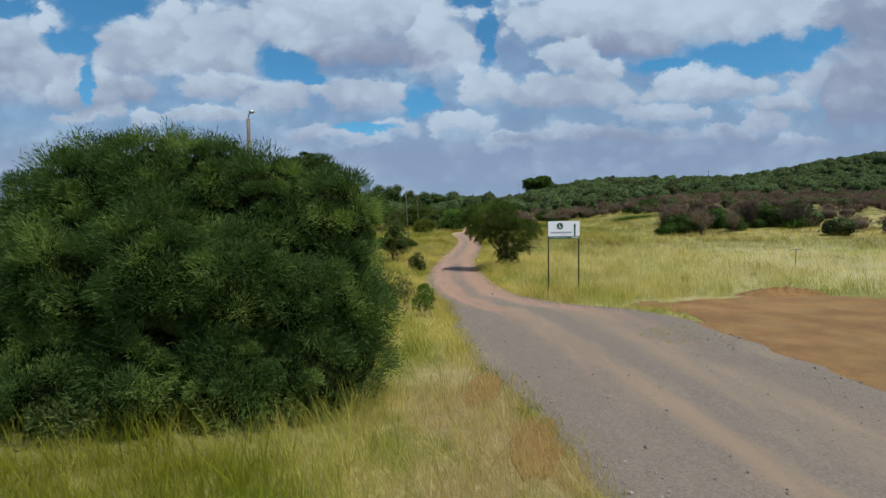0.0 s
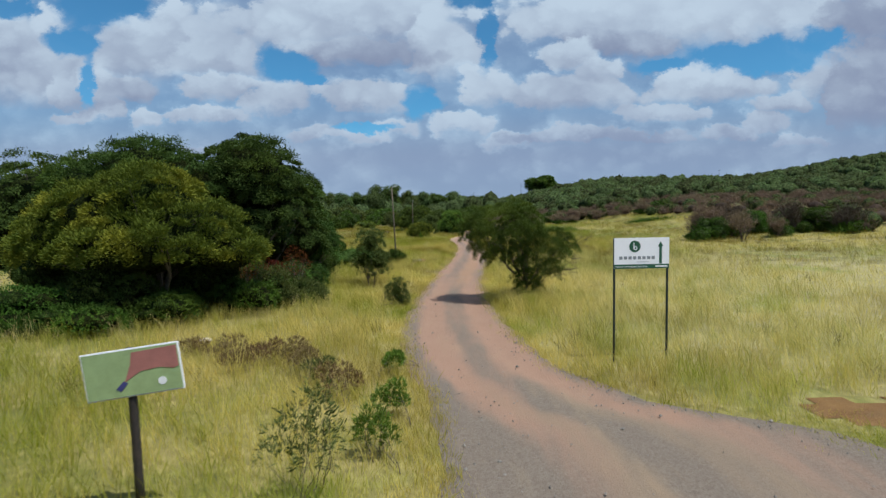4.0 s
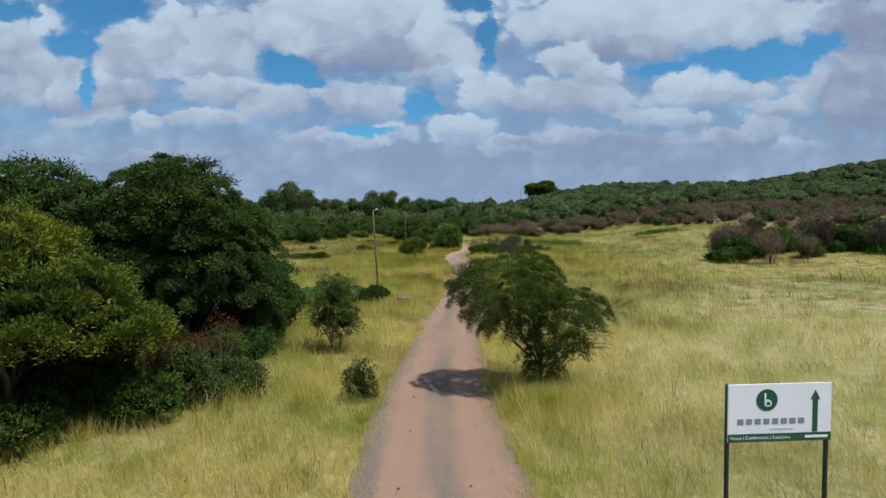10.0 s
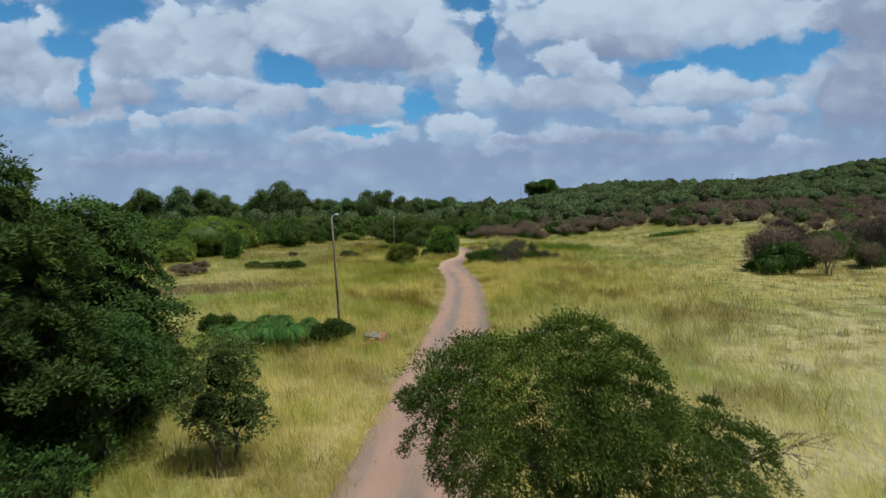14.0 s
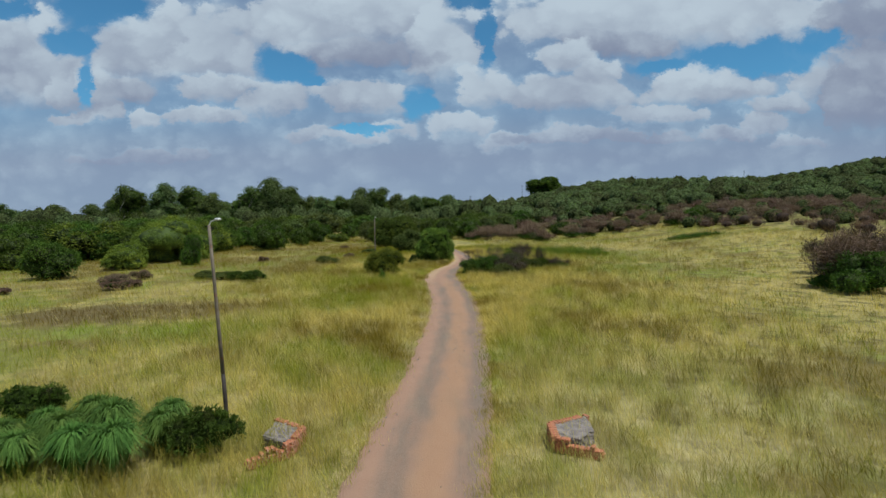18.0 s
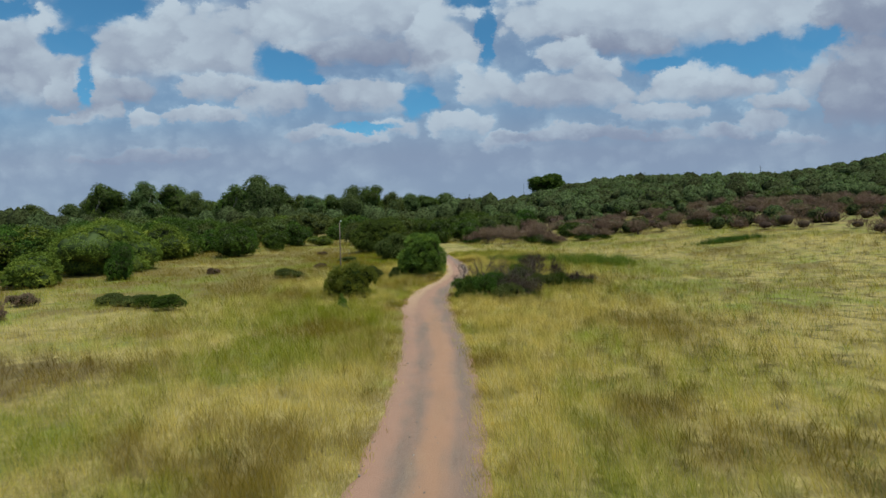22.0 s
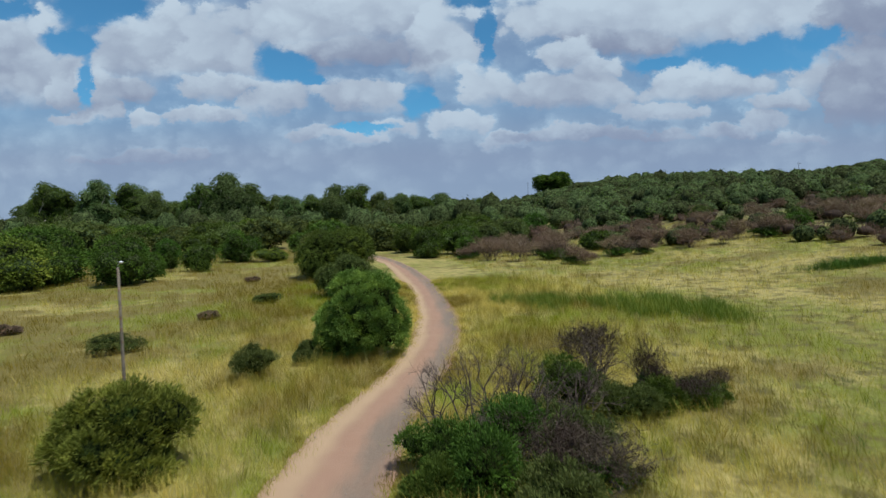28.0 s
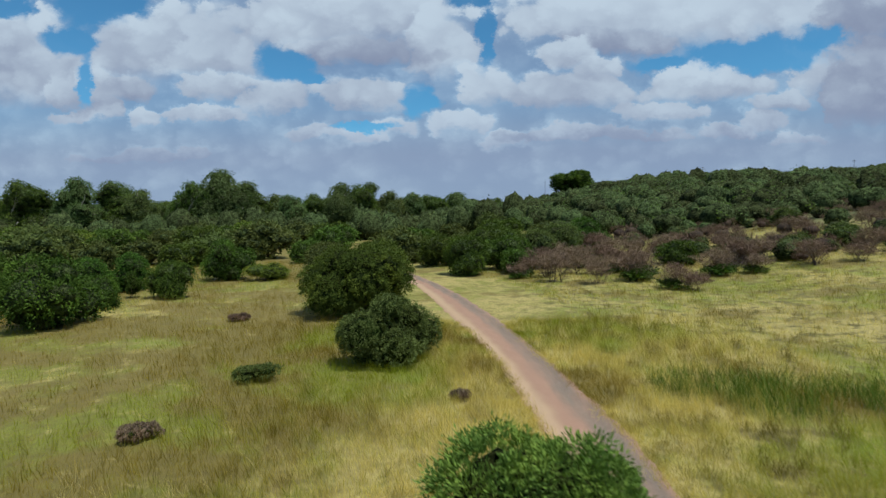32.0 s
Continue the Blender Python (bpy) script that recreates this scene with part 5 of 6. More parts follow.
def dome(seed, mat, name, label, near=True, flat=0.8):
    r = np.random.default_rng(seed)
    return proto_tree(name, label, "bush", lumps((0, 0, 1.45), (2.4, 2.3, 1.75 * flat + 0.4), 11, r, 0.44, -1), mat, 8000 if near else 3200, 0.17 if near else 0.27, 0.075 if near else 0.13, seed, 0.10, 0.7, 6, 2, None, "bushes of the veld", 0.40 if near else 0.5, 0.82, -0.8)


DOMES = [dome(141, M_DARK, "thorn_bush", "dark green thorn bush among others"), dome(142, M_LIGHT, "light_bush", "light green domed bush in the veld"),
         dome(143, M_GREY, "grey_bush", "grey-green domed bush in the veld"), dome(144, M_THORN, "green_bush", "full green bush with an uneven top"), dome(145, M_DARK, "dark_bush", "dark green low-branched bush in the veld")]
FAR_DOMES = [dome(146, M_DARK, "far_thorn_bush", "dark green thorn bush before the gum belt", False), dome(147, M_LIGHT, "far_light_bush", "light green bush before the gum belt", False),
             dome(148, M_GREY, "far_grey_bush", "grey-green bush before the gum belt", False), dome(149, M_THORN, "far_green_bush", "green rounded bush before the gum belt", False)]
# east, north, width, height, pattern
FIELD_BUSHES = [(-39.3, 106.5, 6.2, 4.2, 0), (-30.3, 121.5, 3.6, 3.9, 4), (-29.3, 153, 7.6, 5.6, 0),
                (-27, 168, 5, 4.4, 3), (-30.5, 161, 4.8, 3.0, 4), (-27.3, 184, 6.8, 5.4, 0), (-21.8, 183.5, 5.6, 2.4, 1)]
for x, y, w, h, k in FIELD_BUSHES:
    put(DOMES[k], x, y, w / 5.4, h / 3.5, rg.uniform(0, 360))
RL = np.random.default_rng(19)
for k, (x, y, w, h) in enumerate([(-36.6, 117.5, 6.4, 3.4), (-37.5, 131, 12.0, 7.2), (-34.8, 134, 4.0, 3.7)]):
    # deep: core colour with the inner shade painted in
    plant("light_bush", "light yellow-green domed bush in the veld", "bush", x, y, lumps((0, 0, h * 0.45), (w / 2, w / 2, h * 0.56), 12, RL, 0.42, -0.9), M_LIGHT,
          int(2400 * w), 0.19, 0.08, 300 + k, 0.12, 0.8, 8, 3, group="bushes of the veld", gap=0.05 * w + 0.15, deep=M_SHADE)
for k in range(44):                                   # thicket west of the veld
    f = rg.uniform(0, 1)
    x, y = -33 - 17 * f - abs(rg.normal()) * 14, 168 - 46 * f + rg.normal() * 5
    h = rg.uniform(3.6, 6.4)
    put(DOMES[int(rg.choice([0, 0, 3, 4, 1]))], x, y, h / 3.5 * rg.uniform(0.9, 1.3), h / 3.5, rg.uniform(0, 360))
for k in range(62):                                   # bush between veld and gum belt
    x, y = rg.uniform(-120, 24), rg.uniform(196, 285)
    if x > -12 and y < 205:
        continue
    h = rg.uniform(4.0, 7.5)
    put(FAR_DOMES[int(rg.choice([0, 2, 3, 3, 1, 2]))], x, y, h / 3.5 * rg.uniform(0.9, 1.35), h / 3.5, rg.uniform(0, 360))
for x, y, w, h, k in [(4.5, 184, 7, 4.8, 4), (9.5, 190, 8, 5.4, 3), (15, 196, 8, 5.6, 2), (1.5, 197, 8, 5.8, 3), (11, 205, 10, 6.5, 3), (20, 203, 9, 6, 2), (27, 212, 9, 6, 0), (-8, 176, 6, 4.5, 3), (-13, 181, 7, 5, 2)]:
    put(DOMES[k], x, y, w / 5.4, h / 3.5, rg.uniform(0, 360))


def burnt(seed, name, label, green, mat=None):
    r = np.random.default_rng(seed)
    e = thing(name, label, "shrub", pose(0, 0, 0), "burnt scrub")
    v, q = tubes(twiggy([(r.normal() * 0.25, r.normal() * 0.25, -0.1) for _ in range(9 if mat is None else 18)], (0, 0, 1.3), 1.15, 0.030, r, 3, 3), 4)
    mesh_part("framework", np_mesh("framework", v, quads=q), M_TWIG, e)
    bl = lumps((0, 0, 1.6), (1.25, 1.2, 1.0), 12, r, 0.4, -0.6)
    v, q = foliage(bl, 330 if mat is None else 260, 5, 0.5, 0.42, 0.026 if mat is None else 0.024, r, 1.4)
    mesh_part("twig_crown", np_mesh("twig_crown", v, quads=q), mat or M_BURNT, e)
    if green:
        v, q = foliage(lumps((0, 0, 0.5), (1.2, 1.2, 0.6), 8, r, 0.4, -0.5), 260, 7, 0.28, 0.22, 0.08, r, 0.5)
        mesh_part("regrowth", np_mesh("regrowth", v, quads=q), M_DARK, e, "green shoots at the foot")
    return e


BURNT = [burnt(151, "burnt_shrub", "leafless reddish-brown burnt shrub", False), burnt(152, "burnt_shrub", "leafless dark brown burnt shrub with green shoots at its foot", True),
         burnt(153, "burnt_shrub", "leafless grey-brown burnt shrub", False)]
CHAR = [burnt(154, "charred_shrub", "charred dark grey-brown shrub of fine upright twigs", True, M_CHAR), burnt(155, "charred_shrub", "charred leafless shrub of fine twigs", False, M_CHAR)]
# burnt group east of the veld
for k in range(30):
    x, y = 33.5 + 20 * rg.uniform(0, 1) ** 1.2, 82 + rg.uniform(0, 15)
    y += 0.25 * (x - 33.5)
    h = rg.uniform(2.2, 5.2)
    if k % 3 == 2:
        put(DOMES[int(rg.choice([0, 2, 4]))], x, y - 1.5, h * 0.75 / 3.5 * 0.9, h * 0.6 / 3.5, rg.uniform(0, 360))
    else:
        put((BURNT + CHAR)[int(rg.integers(5))], x, y, h / 2.7 * rg.uniform(0.8, 1.2), h / 2.7, rg.uniform(0, 360))
for k in range(135):                                  # burnt slope under the ridge
    f = rg.uniform(0, 1) ** 1.3
    x = 9 + 125 * f
    y = 166 + rg.uniform(0, 46) + 5 * math.sin(x * 0.13) - 22 * max(0, f - 0.5)
    h = rg.uniform(1.8, 3.6)
    if k % 7 == 3:
        put(FAR_DOMES[int(rg.choice([0, 2, 3]))], x, y + 6, h / 3.5 * 1.1, h / 3.5, rg.uniform(0, 360))
    else:
        put(BURNT[int(rg.integers(3))], x, y, h / 2.7 * rg.uniform(1.2, 1.9), h / 2.7, rg.uniform(0, 360))


def bush_mass(name, label, category, xs, ys, widths, heights, mat, per, seed, leaf=0.5, core=0.86, slim=0.6, deep=None):
    """Uncountable far bush as one mesh: a rounded core, by default with painted gap shade, and loose leaf clumps for
    each. slim: leaf width to length.
    """
    r = np.random.default_rng(seed)
    n = len(xs)
    d = unit(r.normal(size=(n, per, 3)))
    d[..., 2] = np.where(d[..., 2] < -0.5, -d[..., 2], d[..., 2])
    rad = np.stack([widths / 2, widths / 2, heights * 0.55], -1)[:, None]
    c = np.stack([xs, ys, ground_z(xs, ys) + heights * 0.42], -1)[:, None] + d * rad * r.uniform(0.80, 1.08, (n, per, 1))
    c = c.reshape(-1, 3)
    m = len(c)
    way = unit(d.reshape(-1, 3) + np.array([0, 0, 0.4]) + r.normal(size=(m, 3)) * 0.5)
    ax = unit(np.cross(way, r.normal(size=(m, 3)))) if slim > 0.3 else unit(d.reshape(-1, 3) * 0.5 + np.array([0, 0, 0.9]) + r.normal(size=(m, 3)) * 0.4)
    sd = unit(np.cross(way + r.normal(size=(m, 3)) * 0.2, ax))
    k = leaf * r.uniform(0.6, 1.3, (m, 1)) * 0.5
    v = np.stack([c - ax * k, c + sd * k * slim, c + ax * k, c - sd * k * slim], 1).reshape(-1, 3)
    inner = cores([(np.array([xs[a], ys[a], float(ground_z(xs[a], ys[a])) + heights[a] * 0.42]), rad[a, 0]) for a in range(n)], r, core, -5.0, 7, 11)
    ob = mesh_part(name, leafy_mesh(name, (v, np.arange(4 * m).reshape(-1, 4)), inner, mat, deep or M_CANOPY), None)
    return tagged(ob, label, category, kind="stuff")


n = 6800
hx, hy = rg.uniform(-15, 330, n), rg.uniform(215, 440, n)
keep = (ground_z(hx, hy) > 2.6) & (rg.uniform(0, 1, n) < 0.30 + ground_z(hx, hy) / 14)
hx, hy = hx[keep], hy[keep]
quarter = len(hx) // 4
for k, (mat, lab) in enumerate([(M_GUM, "grey-green gum scrub covering the ridge"), (M_HILL, "dull olive bush covering the ridge"), (M_THORN, "green thorn bush covering the ridge"), (M_HILL, "grey-green bush covering the ridge")]):
    sl = slice(k * quarter, (k + 1) * quarter)
    w = 3.0 + 5.0 * rg.uniform(0, 1, quarter) ** 2
    bush_mass("hill_scrub", lab, "scrub", hx[sl], hy[sl], w, w * rg.uniform(0.55, 0.95, quarter), mat, 70, 160 + k, 0.50)
n = 900
bx, by = rg.uniform(-420, 30, n), rg.uniform(282, 330, n)
w = rg.uniform(5, 10, n)
bush_mass("far_wood", "dark lower storey of the distant wood", "wood", bx, by, w, w * rg.uniform(0.8, 1.3, n), M_GUM, 70, 170, 0.6)
n = 420
bx, by = rg.uniform(-420, -85, n), rg.uniform(170, 290, n)
w = rg.uniform(4, 8, n)
bush_mass("far_bush", "green bush at the west edge of the veld", "bush", bx, by, w, w * rg.uniform(0.5, 0.8, n), M_THORN, 60, 171, 0.6)


# ---- middle of the walk: pampas, brick stumps, shrubs ----
def pampas(x, y, w, h, seed, label):
    r = np.random.default_rng(seed)
    e = thing("pampas_grass", label, "grass clump", pose(x, y, float(ground_z(x, y))), "pampas clumps")
    for nm, cnt in (("blades", 1000), ("inner_blades", 400)):
        n_ = cnt
        a = r.uniform(0, 2 * math.pi, n_)
        reach = r.uniform(0.15, 1.0, n_) * w * 0.5 * (1.0 if nm == "blades" else 0.6)
        top = h * r.uniform(0.75, 1.12, n_)
        foot = np.stack([np.cos(a) * reach * 0.22, np.sin(a) * reach * 0.22, np.zeros(n_)], -1)
        mid = np.stack([np.cos(a) * reach * 0.6, np.sin(a) * reach * 0.6, top], -1)
        tip = np.stack([np.cos(a) * reach * 1.15, np.sin(a) * reach * 1.15, top * (1.12 - 0.50 * (reach / (w * 0.5)) ** 2) * r.uniform(0.8, 1.1, n_)], -1)
        s_ = np.stack([-np.sin(a), np.cos(a), np.zeros(n_)], -1) * 0.014
        v_ = np.stack([foot - s_, foot + s_, mid - s_, mid + s_, tip], 1).reshape(-1, 3)
        kk = np.arange(n_)[:, None] * 5
        t_ = np.concatenate([kk + np.array([[0, 1, 3]]), kk + np.array([[0, 3, 2]]), kk + np.array([[2, 3, 4]])])
        mesh_part(nm, np_mesh(nm, v_, tris=t_), M_PAMPAS, e)
    return e


for k, (x, y, w, h) in enumerate([(-8.4, 59.4, 1.7, 1.0), (-7.5, 58.7, 1.6, 0.95), (-6.8, 59.4, 1.7, 1.15), (-6.0, 58.6, 1.7, 1.1), (-5.7, 59.8, 1.9, 1.3), (-5.0, 58.6, 1.8, 1.15), (-4.4, 59.8, 1.5, 1.05), (-6.6, 60.6, 1.7, 1.2), (-7.8, 60.3, 1.5, 1.0), (-4.6, 60.8, 1.5, 1.0)]):
    pampas(x, y, w, h, 180 + k, "arching green pampas grass clump in the veld")
R = np.random.default_rng(8)
plant("pole_shrub", "small dark shrub at the foot of the lamp post", "shrub", -3.35, 59.7, lumps((0, 0, 0.6), (1.05, 0.8, 0.8), 8, R, 0.46, -0.4), M_DARK, 6500, 0.09, 0.026, 35, 0.02, 0.3, 5, 3, brush=1.0)
plant("field_shrub", "dark shrub with rusty twigs in the veld", "shrub", -9.9, 62.6, lumps((0, 0, 0.55), (0.9, 0.8, 0.7), 8, R, 0.42, -0.4), M_DARK, 4200, 0.1, 0.028, 36, 0.02, 0.3, 5, 3, brush=1.0,
      bare=twiggy([(0, 0, 0.4), (0.2, 0.1, 0.4)], (0, 0, 1), 0.7, 0.012, R, 3, 3))
plant("half_dead_tree", "half-dead small tree with bare twigs", "tree", -8.6, 55.2, lumps((-0.6, 0, 0.8), (1.2, 1.0, 0.8), 8, R, 0.42, -0.4), M_DARK, 6000, 0.11, 0.03, 37, 0.05, 0.5, 7, 2, brush=1.0,
      bare=twiggy([(0, 0, 0.6), (0.2, 0, 0.7), (-0.2, 0.1, 0.6)], (0.35, 0, 1), 1.1, 0.03, R, 3, 3))

M_BRICK = rough_mat("red_brick", (0.30, 0.105, 0.050), (0.48, 0.19, 0.095), 5.0, 0.9, 50.0, 0.5, 0.006, spot=(0.44, 0.33, 0.26))
M_RUBBLE = rough_mat("mortar_rubble", (0.13, 0.11, 0.10), (0.27, 0.23, 0.21), 6.0, 0.95, 22.0, 0.9, 0.03)
brick_bm = bmesh.new()
box(brick_bm, (0.22, 0.105, 0.07), bevel=0.008)
BRICK = bpy.data.meshes.new("brick")
brick_bm.to_mesh(BRICK)
brick_bm.free()
BRICK.materials.append(M_BRICK)


def gate_wing(x, y, rim, fill_, seed):
    """The broken foot of a brick gate wing: headers along a bent rim, mortar rubble inside. Places in metres from (x, y)."""
    r = random.Random(seed)
    e = thing("brick_gate_stump", "broken brick gate wing with rubble fill, sunk in the grass", "ruin", pose(x, y, float(ground_z(x, y))), "ruined gate pillars")
    bm = bmesh.new()
    low, top = [], []
    for px_, py_ in fill_:
        low.append(bm.verts.new((px_, py_, -0.1)))
        top.append(bm.verts.new((px_, py_, 0.40)))
    bm.faces.new(top)
    for a in range(len(fill_)):
        b = (a + 1) % len(fill_)
        bm.faces.new((low[a], low[b], top[b], top[a]))
    bmesh.ops.subdivide_edges(bm, edges=bm.edges, cuts=6, use_grid_fill=True)
    bmesh.ops.triangulate(bm, faces=[f for f in bm.faces if len(f.verts) > 4])
    bmesh.ops.subdivide_edges(bm, edges=bm.edges, cuts=1)
    for v_ in bm.verts:
        v_.co += Vector((r.uniform(-1, 1), r.uniform(-1, 1), r.uniform(-1, 1))) * 0.022
    part("rubble_core", bm, M_RUBBLE, e, "grey mortar and rubble core")
    for leg, ((x0, y0), (x1, y1)) in enumerate(zip(rim, rim[1:])):
        run = math.hypot(x1 - x0, y1 - y0)
        ang = math.degrees(math.atan2(y1 - y0, x1 - x0))
        n_ = int(run / 0.117)
        for c in range(5):
            for b in range(n_):
                f_ = (b + 0.5 + 0.25 * (c % 2)) / n_
                worn = leg == len(rim) - 2 and r.random() < 0.25 + 0.5 * f_          # the last stretch has crumbled
                if c >= 3 and (worn or r.random() < 0.06):
                    continue
                o = new("brick", BRICK)
                o.parent = e
                o.matrix_basis = pose(x0 + (x1 - x0) * f_ + r.uniform(-0.008, 0.008), y0 + (y1 - y0) * f_ + r.uniform(-0.008, 0.008), 0.075 + c * 0.079, r.uniform(-2, 2), r.uniform(-2, 2), ang + 90 + r.uniform(-3, 3))
    return e


gate_wing(-1.2, 60.3, [(-0.54, 0.95), (0.42, 0.20), (0.31, -0.90), (-0.57, -1.60)], [(-0.50, 0.85), (0.36, 0.18), (0.25, -0.82), (-0.55, -0.35)], 1)
gate_wing(6.7, 60.1, [(0.70, 1.0), (-0.50, 0.40), (-0.54, -0.60), (0.57, -1.20)], [(0.62, 0.90), (-0.42, 0.36), (-0.46, -0.55), (0.10, -0.70), (0.60, -0.10)], 2)

# ---- burnt thicket at the bend ----
R = np.random.default_rng(9)
for k, (x, y, h) in enumerate([(6.6, 107.4, 3.0), (7.5, 108.2, 3.2), (8.3, 108.6, 3.3), (9.0, 108.8, 3.4), (9.6, 108.4, 3.0), (8.0, 107.6, 2.5), (8.8, 105.6, 2.6), (9.8, 106.0, 2.7), (11.2, 108.0, 2.8), (12.6, 111.4, 3.0)]):
    e = thing("bare_tree", "bare burnt sapling with fine twigs", "tree", pose(x, y, 0), "bare saplings at the bend")
    v, q = tubes(twiggy([(0, 0, -0.1), (0.15, 0.05, -0.1), (-0.2, 0.1, -0.1)], (0.02, 0, 1.2), h * 0.42, 0.042, R, 4, 3), 5)
    mesh_part("trunk", np_mesh("trunk", v, quads=q, smooth=True), M_TWIG, e)
for x, y, w, h, k in [(13.1, 113.2, 3.0, 2.9, 1), (14.8, 111.3, 1.3, 2.5, 2), (16.3, 110.4, 1.7, 1.4, 0), (15.6, 112.2, 1.0, 1.2, 1), (9.6, 104.6, 2.4, 1.8, 2), (11.0, 104.0, 2.6, 1.6, 2), (12.0, 110.2, 1.7, 1.5, 1), (18.2, 112.6, 1.2, 0.9, 0)]:
    put(CHAR[k % 2], x, y, w / 2.5, h / 2.6, rg.uniform(0, 360))
for k, (x, y, w, h, mat) in enumerate([(6.4, 105.2, 1.1, 1.4, M_THORN), (7.6, 103.8, 1.3, 1.5, M_DARK), (8.6, 106.4, 1.3, 1.6, M_DARK), (11.4, 110.6, 1.3, 1.6, M_THORN), (13.0, 109.0, 1.1, 1.1, M_GREY),
                                       (10.6, 106.6, 1.3, 1.2, M_GREY), (14.8, 110.0, 0.9, 0.9, M_THORN), (16.8, 110.8, 0.9, 0.7, M_THORN), (9.2, 102.8, 1.3, 1.1, M_GREY), (6.2, 103.2, 0.8, 0.9, M_THORN)]):
    plant("thicket_bush", "green undergrowth bush among burnt stems", "bush", x, y, lumps((0, 0, h * 0.42), (w, w, h * 0.6), 8, R, 0.46, -0.8), mat, 8000, 0.11, 0.030, 200 + k, 0.03, 0.3, 8, 3, group="undergrowth at the bend", gap=0.25, size=0.26, brush=1.3, rise=0.9, flat=1.0, core=0.7)

# low dark shrubs and mounds scattered over the veld
for k, (x, y, w, h, mat, lab) in enumerate([
        (-26.2, 96.2, 3.2, 1.4, M_BURNT, "low dark brown shrub"), (-35.0, 93.8, 2.4, 0.9, M_BURNT, "low dark brown shrub"), (-25.7, 97.4, 2.8, 1.0, M_BURNT, "low dark brown shrub"),
        (-27.7, 103.4, 2.3, 1.4, M_BURNT, "low dark brown shrub"), (-15.4, 101.0, 2.3, 1.2, M_DARK, "low dark green shrub"), (-29.2, 101, 3.6, 1.1, M_BURNT, "low dark brown shrub"),
        (-10.6, 130.4, 2.2, 0.75, M_BURNT, "dark mound-like shrub"), (-15.4, 155.0, 2.1, 0.8, M_BURNT, "dark mound-like shrub"), (1.7, 134.4, 1.0, 0.7, M_BURNT, "small dark shrub"),
        (-22.4, 126.5, 1.8, 0.9, M_BURNT, "dark mound-like shrub"), (-12.0, 121.0, 3.2, 0.9, M_GREY, "low spreading green shrub"), (-31.2, 168.4, 1.8, 2.5, M_DARK, "young dark thorn tree"),
        (-26.6, 166.4, 3.1, 3.2, M_THORN, "young thorn tree"), (-8.5, 138, 2.6, 0.8, M_GREY, "low spreading green shrub"), (-0.4, 117.4, 1.2, 1.2, M_GREY, "green shrub beside the round tree"), (-19.4, 103.6, 2.8, 0.7, M_GREY, "low spreading green shrub"), (-17.4, 102.5, 2.0, 0.85, M_DARK, "low dark green shrub"), (-21.8, 104.4, 2.6, 0.7, M_GREY, "low spreading green shrub")]):
    if mat is M_BURNT:
        w, h = w * 0.78, h * 0.72
    plant("veld_shrub", lab + " in the dry veld", "shrub", x, y, lumps((0, 0, h * 0.42), (w / 2, w / 2, h * 0.58), 9, R, 0.42, -0.4), mat, 4200, 0.12, 0.034, 220 + k, 0.03, 0.2, 5, 3, group="shrubs scattered over the veld", core=0.7, brush=0.9)

# reeds in the damp hollow
n = 4600
r_x, r_y = rg.uniform(10.6, 27.5, n), rg.uniform(123, 138, n)
keep = (r_y < 136.2 - 0.20 * (r_x - 11) + 1.0 * wavy(r_x * 0.5, r_x * 0.2)) & (r_y > 133.6 - 0.60 * (r_x - 11) + 1.2 * wavy(r_x * 0.6 + 4, r_x * 0.3)) & (wavy(r_x * 0.7, r_y * 0.7) > -0.5)
v, t = blades(r_x[keep], r_y[keep], 6, rg.uniform(0.7, 1.5, keep.sum()), np.full(keep.sum(), 0.020), np.full(keep.sum(), 0.10), rg)
tagged(mesh_part("reeds", np_mesh("reeds", v, tris=t), M_REED), "band of tall bright green reeds in the veld", "reeds", kind="stuff")

# ---- map board near the start ----
M_MAP = flat_mat("faded_green_print", (0.36, 0.46, 0.22), 0.6, 0.0, 0.2, 5.0)
M_PINK = flat_mat("faded_red_print", (0.42, 0.17, 0.15), 0.6, 0.0, 0.2, 5.0)
M_BLUE = flat_mat("blue_print", (0.06, 0.06, 0.20), 0.6)
mb = thing("map_board", "tilted faded map board on a dark timber post", "sign", pose(-3.55, 22.4, 0, 0, 0, 8))
cyl_part("post", (0.0, 0.05, -0.3), (-0.06, 0.05, 2.35), 0.062, 0.055, M_TAR, mb)
bm = bmesh.new()
bd = part("panel", box(bm, (1.26, 0.03, 0.66), bevel=0.006), M_WHITE, mb, "white-edged panel")
bd.matrix_basis = pose(0, -0.01, 2.02, 0, -6.5, 0)
plate("map_print", rect(-0.61, -0.31, 0.61, 0.31), -0.017, M_MAP, bd, label="faded green map print")
plate("map_zone", [(-0.12, -0.12), (0.10, 0.0), (0.35, 0.02), (0.52, -0.02), (0.60, 0.0), (0.60, 0.29), (0.02, 0.27), (-0.02, 0.1)], -0.022, M_PINK, bd, label="faded red area of the map")
plate("map_mark", [(-0.24, -0.20), (-0.18, -0.24), (-0.08, -0.14), (-0.13, -0.10)], -0.022, M_BLUE, bd)
plate("map_badge", disc(0.36, -0.17, 0.055), -0.022, M_WHITE, bd)

